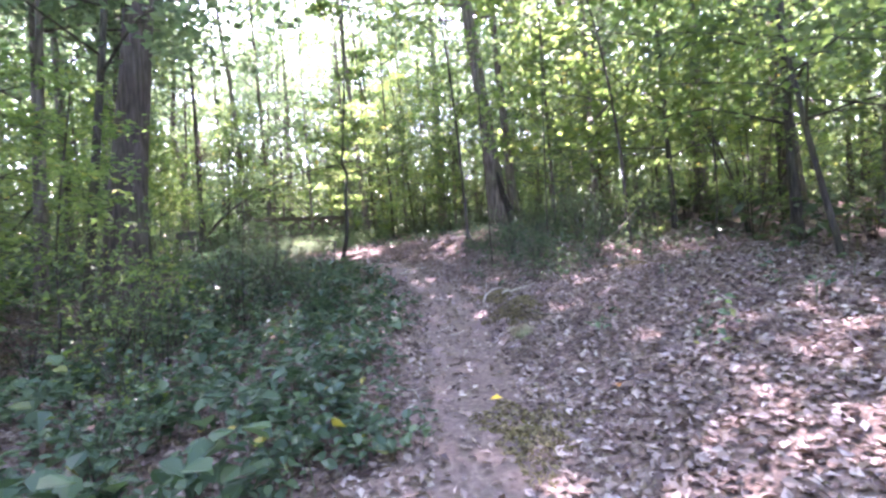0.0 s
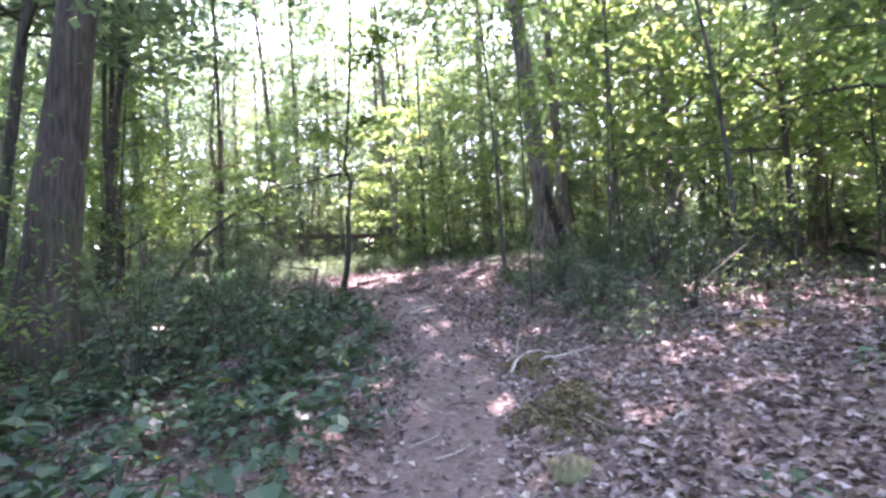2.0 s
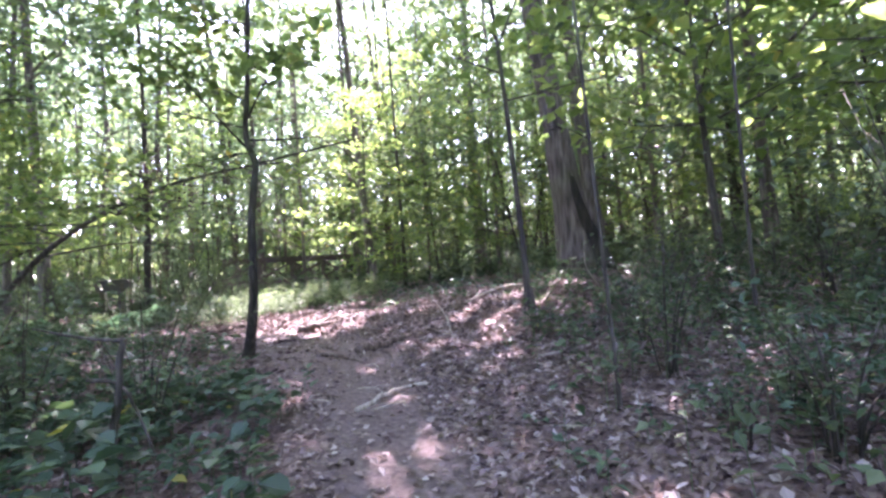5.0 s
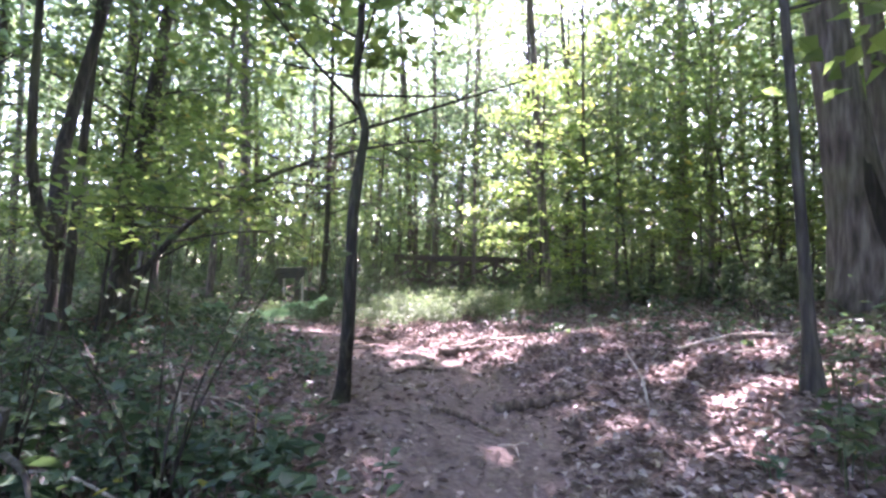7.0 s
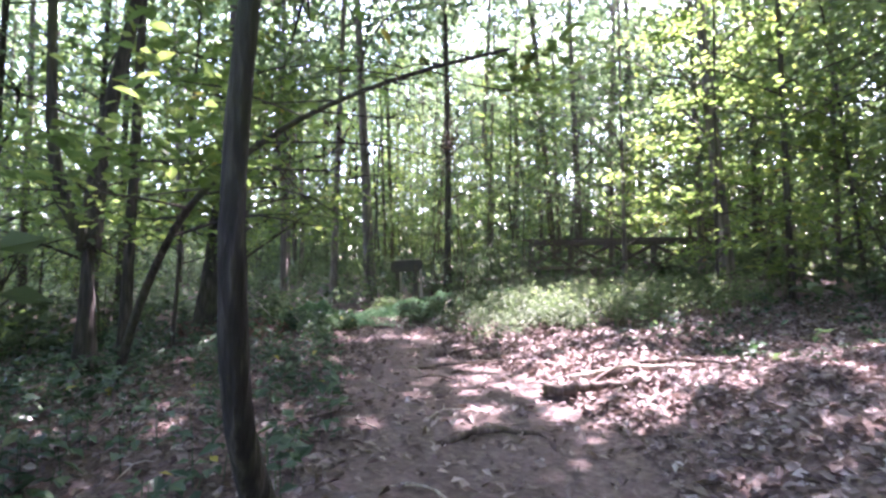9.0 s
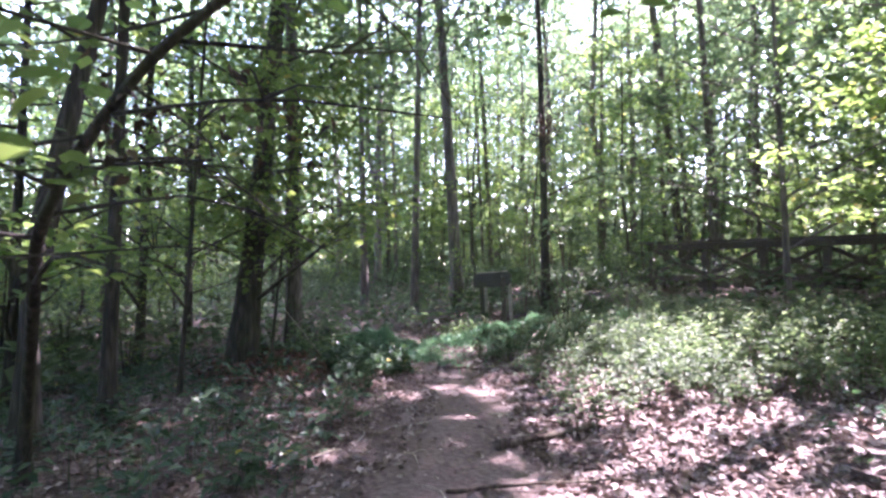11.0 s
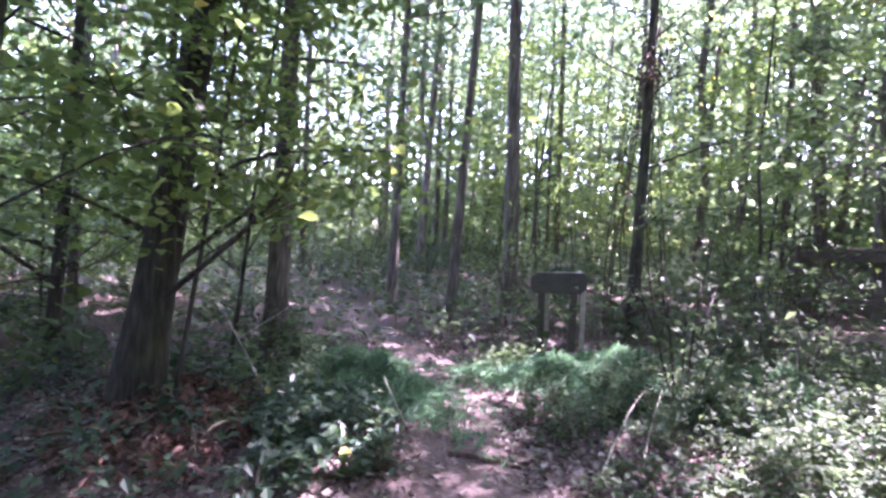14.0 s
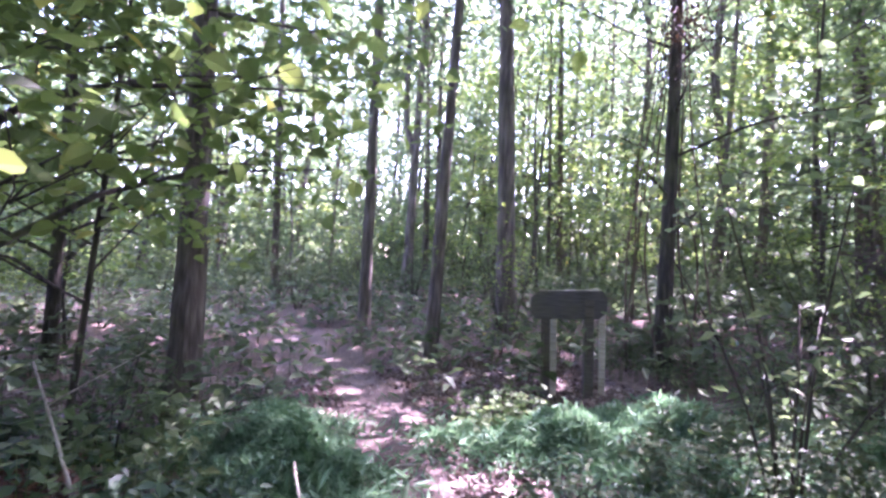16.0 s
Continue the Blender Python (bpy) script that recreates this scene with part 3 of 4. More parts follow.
def arching_tree():
    z = gz(-6.47, 11.74)
    sp = [(0, 0, 0), (0.12, 0.03, 0.35), (0.42, 0.08, 0.85), (0.85, 0.14, 1.35), (1.35, 0.22, 1.75), (1.9, 0.45, 2.13), (2.5, 0.75, 2.42), (3.1, 1.2, 2.66), (3.6, 1.6, 2.8)]
    ob = make_tree("arching_tree", sp, 0.05, 0.012, BARK_DARK, LEAF_YOUNG, 20, 0.4, 0.98, 1.7, 0.05, 32, 0.105, 132, "thin dark tree arching low over the clearing", "tree", clump=0.6, flatten=0.15, sides=8, flare=1.3, slim=0.8, near=True, spot_at=np.array([-6.47, 11.74, z]), sunny=False,
                   extra=[([(1.6, 0.33, 1.95), (1.9, 0.5, 1.98), (2.15, 0.68, 1.97), (2.4, 0.85, 1.95)], 0.014, 0.006)])
    ob.matrix_basis = pose(-6.47, 11.74, z - 0.03)
    TAKEN.append((-6.47, 11.74, 0.8))


crooked_sapling()
arching_tree()
DEAD = leaf_material("dead_brown_leaf", [(0, (0.03, 0.022, 0.016)), (0.7, (0.07, 0.05, 0.035)), (1, (0.14, 0.1, 0.06))], (1.0, 0.9, 0.7), 0.1, 0.7)


def dead_bunch(parent, spot, seed, reach=0.22, count=60):
    r_ = np.random.default_rng(seed)
    pts = clump_points(spot, reach, count, r_, 1.3)
    part("withered_foliage", mesh_of("withered_foliage", *leaves(pts, 0.065, r_, 0.2, 0.9, 0.5, 0.4), DEAD), parent, "dark withered leaf bunch")["kind"] = "stuff"


for k, spot in enumerate([(2.1, 0.6, 2.15), (2.2, 1.1, 2.25)]):
    dead_bunch(bpy.data.objects["arching_tree"], spot, 200 + k)
vine_tree = [o for o in bpy.data.objects if o.get("label", "").startswith("dark tree hung with vines")][0]
for k, spot in enumerate([(0.1, 0.05, 4.9), (0.35, 0.1, 4.7), (-0.2, -0.1, 4.4), (0.2, -0.1, 3.9)]):
    dead_bunch(vine_tree, spot, 210 + k, 0.35)
dead_bunch(vine_tree, (0.36, -0.25, 4.4), 219, 0.3, 260)
for k in range(7):
    r_ = np.random.default_rng(220 + k)
    a = k * 0.9
    foot = np.array([math.cos(a) * r_.uniform(0.2, 0.9), math.sin(a) * r_.uniform(0.2, 0.9), 0.0])
    line = bezier([foot, foot * 0.6 + (r_.normal(0, 0.2), 0, 1.6), foot * 0.4 + (0, r_.normal(0, 0.2), 3.2), (0.1, 0.05, 5.0 + 0.3 * k)], 14)
    part("vine", mesh_of("vine", *tube(line, np.linspace(0.016, 0.008, 14), 5, 0.1, k), BARK_ROT, True), vine_tree, "thin hanging brown vine")
TAKEN += [(-10.45, 19.1, 1.3), (-9.3, 18.0, 1.2), (-9.7, 18.5, 1.2), (-8.3, 17.2, 1.0), (-8.8, 24.6, 1.4), (-7.6, 25.3, 1.3), (-6.4, 20.3, 0.9), (-7.2, 22.0, 1.0), (-7.8, 23.4, 1.1), (-7.0, 23.6, 1.0)]


def free(x, y, gap):
    return all((x - a) ** 2 + (y - b) ** 2 > (gap + g) ** 2 for a, b, g in TAKEN)


# ---- the woods around ----
rng = np.random.default_rng(5)


def shades_gap(x, y):
    return any(open_to_sun((x, y, h), 2.6) and (h > 6 or open_to_sun((x, y, h), 0.5)) for h in (4, 7, 10, 13, 16, 19))


def scatter(protos, count, near, reach, gap, group, sizes, clear=None, inner=0.0):
    made, tries = 0, 0
    while made < count and tries < count * 60:
        tries += 1
        r = math.sqrt(inner ** 2 + (reach ** 2 - inner ** 2) * rng.random())
        a = rng.random() * 6.28318
        x, y = -4 + r * math.cos(a), 11 + r * math.sin(a)
        way, side = along(x, y)
        if abs(side[0]) < near or not free(x, y, gap) or (clear and clear(x, y)):
            continue
        TAKEN.append((x, y, gap * 0.5))
        ob = shift(protos[int(rng.integers(len(protos)))], x, y, rng.random() * 360, rng.uniform(*sizes))
        tagged(ob, group=group)
        made += 1


scatter(TALL, 128, 8.0, 36, 1.0, "forest trees", (0.8, 1.15), lambda x, y: shades_gap(x, y) or (abs(math.atan2(-x, y - 2)) < 0.22 and y < 34))
scatter(SMALL, 60, 2.8, 15, 0.5, "understorey saplings", (0.6, 1.1), lambda x, y: (-4.6 < x < -1 and y < 7.5) or (-9.5 < x < -1 and 7 < y < 19) or (-0.5 < x < 4 and 9 < y < 15.5) or any(open_to_sun((x, y, h), 0.8) for h in (3, 5, 7)))
scatter(SMALL, 170, 4.0, 32, 0.6, "understorey saplings", (0.9, 1.8), lambda x, y: any(open_to_sun((x, y, h), 1.0) for h in (3, 6, 9)))
scatter(SHRUBS, 90, 2.0, 16, 0.2, "woodland shrubs", (0.5, 1.0), lambda x, y: (x > -7 and x < -1 and 12.5 < y < 18.5) or (x > 0 and y < 7))
scatter(SHRUBS, 85, 5.0, 30, 0.3, "woodland shrubs", (0.9, 1.8))
scatter(SHRUBS, 80, 1.3, 34, 0.3, "woodland shrubs", (0.7, 1.4), lambda x, y: x > -13 or y < 8 or y > 30)


def far_woods():
    """The mass of foliage and stems beyond the nearer trees."""
    r_ = np.random.default_rng(9)
    pts, pieces = [], []
    for k in range(420):
        a, r = r_.random() * 6.28318, r_.uniform(33, 78)
        x, y = -4 + r * math.cos(a), 11 + r * math.sin(a)
        z = gz(x, y)
        h = r_.uniform(13, 24)
        lean = r_.normal(0, 0.03, 2) * h
        wide = r_.uniform(0.08, 0.2)
        pieces.append(tube([(x, y, z - 0.2), (x + lean[0] * 0.5, y + lean[1] * 0.5, z + h * 0.5), (x + lean[0], y + lean[1], z + h)], [wide, wide * 0.7, wide * 0.25], 5))
        west = 0.5 - 0.5 * math.cos(a)
        for c in range(int(9 + 9 * west)):
            u = r_.uniform(0.02, 1.0) ** 0.85
            spot = (x + lean[0] * u + r_.normal(0, 2.0), y + lean[1] * u + r_.normal(0, 2.0), z + h * u)
            pts.append(clump_points(spot, 1.3, 15, r_, 0.55))
    for k in range(950):
        a, r = r_.random() * 6.28318, r_.uniform(24, 58)
        x, y = -4 + r * math.cos(a), 11 + r * math.sin(a)
        z = gz(x, y)
        for c in range(6):
            pts.append(clump_points((x + r_.normal(0, 1.2), y + r_.normal(0, 1.2), z + r_.uniform(0.2, 3.8)), 1.1, 12, r_, 0.6))
    for k in range(330):
        a, r = r_.random() * 6.28318, r_.uniform(17, 52)
        x, y = -4 + r * math.cos(a), 11 + r * math.sin(a)
        if abs(along(x, y)[1][0]) < 3:
            continue
        h, wide = r_.uniform(10, 19), r_.uniform(0.05, 0.16)
        lean = r_.normal(0, 0.05, 2) * h
        z = gz(x, y)
        pieces.append(tube([(x, y, z - 0.2), (x + lean[0] * 0.4 + r_.normal(0, 0.1), y + lean[1] * 0.4, z + h * 0.5), (x + lean[0], y + lean[1], z + h)], [wide, wide * 0.75, wide * 0.3], 5))
    deep = []
    for k in range(5200):
        a, r = r_.random() * 6.28318, r_.uniform(44, 80)
        x, y = -4 + r * math.cos(a), 11 + r * math.sin(a)
        p = Vector((x, y, gz(x, y) + 26 * r_.random() ** 1.2))
        if p.z < 11 or noise.noise(p * 0.16) > -0.26:
            deep.append(clump_points(p, 2.3, 36, r_, 0.55))
    for k in range(3600):
        a, r = r_.random() * 6.28318, r_.uniform(30, 66)
        x, y = -4 + r * math.cos(a), 11 + r * math.sin(a)
        pts.append(clump_points((x, y, gz(x, y) + 8.5 * r_.random() ** 1.25), 1.5, 20, r_, 0.55))
    mid = []
    for k in range(6600):
        a, r = r_.random() * 6.28318, 20 + 28 * r_.random() ** 0.8
        x, y = -4 + r * math.cos(a), 11 + r * math.sin(a)
        if abs(along(x, y)[1][0]) < 5:
            continue
        p = (x, y, gz(x, y) + 21 * r_.random())
        if not open_to_sun(p, 0.6) and (p[2] < 7 or noise.noise(Vector(p) * 0.22) > -0.2):
            mid.append(clump_points(p, 1.4, 42, r_, 0.42))
    tagged(new("understorey", mesh_of("understorey", *leaves(np.vstack(mid), 0.225, r_, 0.68, slim=0.75), LEAF_TALL)), "layered green leaves of the forest understorey", "woods", kind="stuff")
    tagged(new("deep_woods", mesh_of("deep_woods", *leaves(np.vstack(deep), 0.68, r_, 0.45, slim=0.7), LEAF_TALL)), "hazy green foliage deep in the forest", "woods", kind="stuff")
    ob = tagged(new("far_woods", mesh_of("far_woods", *leaves(np.vstack(pts), 0.5, r_, 0.5, slim=0.75), LEAF_TALL)), "distant green foliage of the surrounding forest", "woods", kind="stuff")
    tagged(new("far_trunks", mesh_of("far_trunks", *merge(pieces), BARK_GREY, True)), "distant slender grey tree trunks in the forest", "woods", kind="stuff")


far_woods()


def shade_canopy():
    """A roof of loose leaves added high above to shade the woods, open only over the clearing and a few small gaps."""
    r_ = np.random.default_rng(12)
    pts = []
    while len(pts) < 4600:
        x, y = r_.uniform(-38, 26), r_.uniform(-8, 52)
        p = np.array([x, y, r_.uniform(14, 21) + gz(x, y)])
        sx, sy = x - SUN_DIR.x / SUN_DIR.z * (p[2] - 2), y - SUN_DIR.y / SUN_DIR.z * (p[2] - 2)
        # leaves kept denser where their shadow falls along the trail
        core = (-11 < sx < 3.2 and -3 < sy < 22) or (-17 < sx <= -11 and 13 < sy < 21)
        if open_to_sun(p, 0.25) or (not core and r_.random() < 0.74):
            continue
        pts.append(clump_points(p, 1.6, 17, r_, 0.3))
    while len(pts) < 7200:
        x, y = r_.uniform(-58, 46), r_.uniform(-20, 74)
        if -30 < x < 18 and -6 < y < 40:
            continue
        pts.append(clump_points((x, y, r_.uniform(12, 21) + gz(x, y)), 2.0, 16, r_, 0.3))
    tagged(new("forest_canopy", mesh_of("forest_canopy", *leaves(np.vstack(pts), 0.42, r_, 0.7, slim=0.75), LEAF_TALL)), "green leaf canopy added high overhead to shade the woods", "canopy", kind="stuff")


shade_canopy()

# ---- forest floor ----


def floor_points(n, r_, box, keep):
    x, y = r_.uniform(box[0], box[1], n), r_.uniform(box[2], box[3], n)
    way, side = along(x, y)
    ok = keep(x, y, way, side, r_)
    return x[ok], y[ok]


def litter(name, n, box, size, seed, keep, label):
    r_ = np.random.default_rng(seed)
    x, y = floor_points(n, r_, box, keep)
    c = np.stack([x, y, ground_z(x, y) + r_.uniform(0.005, 0.03, len(x))], 1)
    v, f = leaves(c, size, r_, 0.66, 0.0, 0.62, 0.34)
    tagged(new(name, mesh_of(name, v, f, LITTER)), label, "leaves", kind="stuff")


def worn_side(way):
    return 0.36 + 0.45 * ease(way, 10, 13) * (1 - ease(way, 15, 17))


litter("fallen_leaves", 330000, (-13, 7, 0, 20), 0.07, 31,
       lambda x, y, w, s, r_: (np.abs(s) < 8) & (r_.random(len(x)) < np.where(np.abs(s) < worn_side(w), np.where(w > 15, 0.06, 0.13), np.where(s > 0, 0.95, 0.5))), "brown and tan fallen leaves lying over the forest floor")
litter("fallen_leaves", 34000, (-34, 22, -10, 42), 0.16, 32, lambda x, y, w, s, r_: np.abs(s) > 7.5, "brown fallen leaves under the farther trees")


def herbs(name, n, box, keep, leaf, seed, label, size=0.11, tall=0.22, per=7, slim=0.6, category="plants", oval=False):
    """Low broad-leaved plants, each a short stem with a ring of leaves."""
    r_ = np.random.default_rng(seed)
    x, y = floor_points(n, r_, box, keep)
    h = tall * r_.uniform(0.35, 1.5, len(x))
    z = ground_z(x, y)
    k = np.repeat(np.arange(len(x)), per)
    a = r_.random(len(k)) * 6.28318
    rad = r_.uniform(0.3, 1.1, len(k)) * size * 1.3
    up = r_.uniform(0.45, 1.05, len(k))
    c = np.stack([x[k] + rad * np.cos(a), y[k] + rad * np.sin(a), z[k] + h[k] * up], 1)
    v, f = leaves(c, size, r_, 0.75, 0.15, slim, 0.3, oval)
    stems = []
    for i in range(len(x)):
        stems.append(tube([(x[i], y[i], z[i] - 0.02), (x[i] + r_.normal(0, 0.02), y[i] + r_.normal(0, 0.02), z[i] + h[i])], [0.004, 0.002], 3, cap=False))
    sv, sf = merge(stems)
    me = mesh_of(name, np.vstack([v, np.array(sv)]), f.tolist() + [tuple(j + len(v) for j in q) for q in sf], leaf)
    tagged(new(name, me), label, category, kind="stuff")


patchy = lambda x, y: 0.5 + 0.5 * np.sin(2.3 * x + 1.1 * y) * np.sin(1.9 * y - 1.3 * x + 0.8)
herbs("ground_cover", 2500, (-5.5, 0.2, 0.6, 10.5), lambda x, y, w, s, r_: (s < -0.72 - 0.35 * np.sin(2.9 * y) * np.sin(1.3 * y + 1)) & (s > -4.8) & (r_.random(len(x)) < 0.12 + 0.85 * patchy(x, y)), LEAF_HERB, 41, "dense dark green leafy ground cover beside the trail", 0.085, 0.24, 8, 0.75, oval=True)
herbs("ground_cover", 420, (-5.5, 0.2, 0.6, 10.5), lambda x, y, w, s, r_: (s < -0.8) & (s > -4.6), LEAF_HERB, 42, "taller broad-leaved green plants beside the trail", 0.14, 0.34, 7, 0.8, oval=True)
herbs("seedlings", 900, (0, 6, 3, 12), lambda x, y, w, s, r_: (s > 0.9) & (r_.random(len(x)) < np.where(w > 7.5, 0.75 * patchy(x, y), 0.12)), LEAF_HERB, 43, "scattered green seedlings growing through fallen leaves", 0.09, 0.2, 6)
herbs("ground_cover", 2600, (-12, -1.5, 9, 16), lambda x, y, w, s, r_: (s < -0.95) & (r_.random(len(x)) < 0.25 + 0.6 * patchy(x, y)), LEAF_HERB, 44, "shaded green plants beside the dirt trail", 0.1, 0.22)
herbs("ground_cover", 2900, (-11.5, -3.5, 16.2, 21.5), lambda x, y, w, s, r_: (s > np.where(w > 20.0, 0.6, np.where(w > 17, 1.9, 4.2))) & (np.hypot(x + 10.0, y - 18.5) > 1.7) & (r_.random(len(x)) < 0.75), LEAF_SHRUB, 45, "sunlit knee-high green plants around the sign", 0.062, 0.3, 15)
herbs("ground_cover", 1500, (-3.5, 3, 10, 20), lambda x, y, w, s, r_: (s > 2.2) & (r_.random(len(x)) < 0.3), LEAF_HERB, 46, "sparse green seedlings on the leaf-covered bank", 0.09, 0.2, 6)
herbs("ground_cover", 5000, (-32, 16, -6, 38), lambda x, y, w, s, r_: np.abs(s) > 5, LEAF_SHRUB, 47, "low green undergrowth beneath the farther trees", 0.22, 0.6, 8)
herbs("ground_cover", 5000, (-40, -10, 6, 36), lambda x, y, w, s, r_: np.abs(s) > np.where(w > 23, 0.42, 0.9), LEAF_SHRUB, 48, "waist-high dark green undergrowth along the narrow trail", 0.2, 0.55, 8)


def grass_clump(x, y, rx, ry, turn, n, seed, label, tall=0.34):
    r_ = np.random.default_rng(seed)
    a, q = r_.random(n) * 6.28318, np.abs(r_.normal(0, 0.5, n))
    edge = 1 + 0.25 * np.sin(3 * a + seed) + 0.15 * np.sin(7 * a + 2 * seed)
    lx, ly = rx * q * edge * np.cos(a), ry * q * edge * np.sin(a)
    c_, s_ = math.cos(radians(turn)), math.sin(radians(turn))
    px, py = x + lx * c_ - ly * s_, y + lx * s_ + ly * c_
    lumps = 0.72 + 0.3 * np.sin(5.1 * px + seed) * np.sin(4.3 * py + 1.7) + 0.25 * np.sin(13.0 * px + 2 * seed) * np.sin(11.0 * py)
    h = tall * (0.3 + 0.7 * np.exp(-2.2 * q ** 2)) * lumps * r_.uniform(0.1, 1.25, n)
    c = np.stack([px, py, ground_z(px, py) + h], 1)
    v, f = leaves(c, 0.15, r_, 0.35, -0.35, 0.15, 0.6)
    stems = [tube([(px[i] - 0.02, py[i], c[i, 2] - h[i] - 0.02), (px[i], py[i], c[i, 2])], [0.003, 0.002], 3, cap=False) for i in range(0, n, 5)]
    sv, sf = merge(stems)
    me = mesh_of("grass", np.vstack([v, np.array(sv)]), f.tolist() + [tuple(j + len(v) for j in t) for t in sf], GRASS)
    tagged(new("grass", me), label, "grass", kind="stuff")


grass_clump(-10.0, 15.98, 1.5, 0.75, 10, 14000, 51, "soft green tuft of tall grass beside the trail fork", 0.3)
grass_clump(-9.35, 18.1, 1.4, 0.6, 35, 8000, 52, "soft green grass growing at the foot of the sign", 0.24)
grass_clump(-8.9, 19.0, 1.2, 0.8, 30, 6500, 54, "soft green grass spreading among low plants", 0.26)
grass_clump(-7.7, 19.4, 1.3, 0.9, 25, 8000, 55, "soft green grass mixed with leafy plants", 0.34)
grass_clump(-7.9, 18.3, 1.1, 0.7, 20, 4500, 53, "thin green grass at the clearing's edge", 0.26)


# ---- dead wood, stones and roots ----
def stick(name, pts, r0, r1, bark, seed, label, category="branch", sides=8, twigs=()):
    """A fallen piece of wood lying along the points (x, y, height over the ground)."""
    line = bezier([(x, y, gz(x, y) + h) for x, y, h in pts], 12)
    line = line + np.random.default_rng(seed).normal(0, r0 * 0.25, line.shape)
    ob = new(name)
    ob.location = line[0]
    part("stem", mesh_of("stem", *tube(line - line[0], np.linspace(r0, r1, 12), sides, 0.12, seed), bark, True), ob)
    for tw in twigs:
        tl = bezier([(x, y, gz(x, y) + h) for x, y, h in tw], 8) - line[0]
        part("twig", mesh_of("twig", *tube(tl, np.linspace(r1 * 0.8, r1 * 0.3, 8), 5, 0.1, seed + 1), bark, True), ob)
    return tagged(ob, label, category)


stick("log", [(-2.98, 13.98, 0.05), (-2.7, 14.13, 0.06), (-2.35, 14.36, 0.04)], 0.06, 0.025, BARK_ROT, 61, "short dark broken log lying across the clearing", "log", twigs=[[(-2.7, 14.13, 0.06), (-2.6, 14.4, 0.14), (-2.5, 14.55, 0.12)]])
stick("branch", [(-3.0, 14.4, 0.03), (-2.64, 14.68, 0.05), (-2.15, 15.0, 0.03)], 0.028, 0.012, BARK_PALE, 62, "bleached fallen branch in the sunlit clearing")
stick("branch", [(-2.75, 14.75, 0.02), (-2.35, 15.0, 0.06), (-1.9, 15.2, 0.04)], 0.03, 0.01, BARK_ROT, 63, "crooked fallen branch on sunlit leaves")
stick("log", [(-5.0, 14.75, 0.03), (-4.88, 15.1, 0.05), (-4.75, 15.55, 0.02)], 0.045, 0.02, BARK_ROT, 64, "thin dark rotting log at the trail's edge", "log")
stick("branch", [(-4.55, 14.0, 0.01), (-4.3, 14.44, 0.04), (-3.95, 15.0, 0.03)], 0.014, 0.006, BARK_ROT, 65, "thin bent fallen branch across the trail")
stick("branch", [(-7.9, 16.05, 0.02), (-7.7, 16.3, 0.03), (-7.5, 16.55, 0.02)], 0.025, 0.012, BARK_ROT, 66, "dark broken stick half buried in the dirt trail")
stick("branch", [(-7.0, 16.7, 0.05), (-7.4, 17.4, 0.25), (-7.7, 18.0, 0.35)], 0.006, 0.003, BARK_PALE, 67, "pale dry stem leaning through the plants")
stick("branch", [(-9.2, 14.95, 0.02), (-9.55, 14.75, 0.35), (-9.95, 14.5, 0.8)], 0.014, 0.007, BARK_PALE, 68, "pale thin dead stick leaning in the undergrowth", twigs=[[(-9.75, 14.62, 0.55), (-9.8, 14.9, 0.75), (-9.9, 15.1, 0.85)]])
stick("branch", [(-9.3, 16.0, 0.25), (-8.9, 15.98, 0.12), (-8.45, 15.95, 0.02)], 0.01, 0.005, BARK_PALE, 69, "thin pale stalk beside the grass tuft")
stick("branch", [(-3.02, 10.3, 0.0), (-2.98, 10.3, 0.25), (-3.05, 10.34, 0.45), (-3.3, 10.45, 0.56)], 0.018, 0.009, BARK_PALE, 70, "pale curved dead branch standing in dark undergrowth", twigs=[[(-3.05, 10.34, 0.45), (-2.85, 10.6, 0.32), (-2.6, 10.75, 0.06)]])
stick("dead_sapling", [(-2.2, 8.98, 0.0), (-2.14, 9.0, 0.4), (-2.08, 9.0, 0.86)], 0.026, 0.02, BARK_DARK, 71, "dark broken sapling stump with a bent-over top", "stump", twigs=[[(-2.08, 9.0, 0.85), (-2.4, 9.05, 0.9), (-2.85, 9.15, 0.97)], [(-2.5, 9.2, 0.6), (-2.2, 9.15, 0.55), (-1.95, 9.1, 0.12)]])
stick("log", [(-2.42, 2.2, 0.04), (-2.25, 2.55, 0.06), (-2.15, 3.0, 0.08)], 0.04, 0.03, BARK_PALE, 73, "weathered grey fallen limb among green plants", "log")
stick("branch", [(1.12, 5.62, 0.02), (1.3, 5.42, 0.04), (1.58, 5.25, 0.02)], 0.016, 0.008, BARK_ROT, 74, "short dark stick on brown leaves")
stick("log", [(-1.5, 12.1, 0.02), (-1.2, 12.4, 0.05), (-0.9, 12.55, 0.03)], 0.05, 0.03, BARK_ROT, 75, "mossy dark fallen log beside the trail", "log")
stick("root", [(-1.9, 11.75, 0.0), (-1.6, 11.7, 0.03), (-1.3, 11.6, 0.0)], 0.028, 0.014, BARK_ROT, 76, "exposed tree root crossing the dirt trail", "root")
stick("root", [(-0.98, 10.2, 0.0), (-0.8, 10.5, 0.04), (-0.66, 10.75, 0.03), (-0.35, 10.9, 0.0)], 0.024, 0.012, BARK_PALE, 77, "exposed pale root in the dirt trail", "root")
stick("root", [(-2.85, 12.6, 0.0), (-2.75, 12.95, 0.035), (-2.55, 13.25, 0.0)], 0.03, 0.015, BARK_ROT, 78, "dark exposed root along the trail's edge", "root")
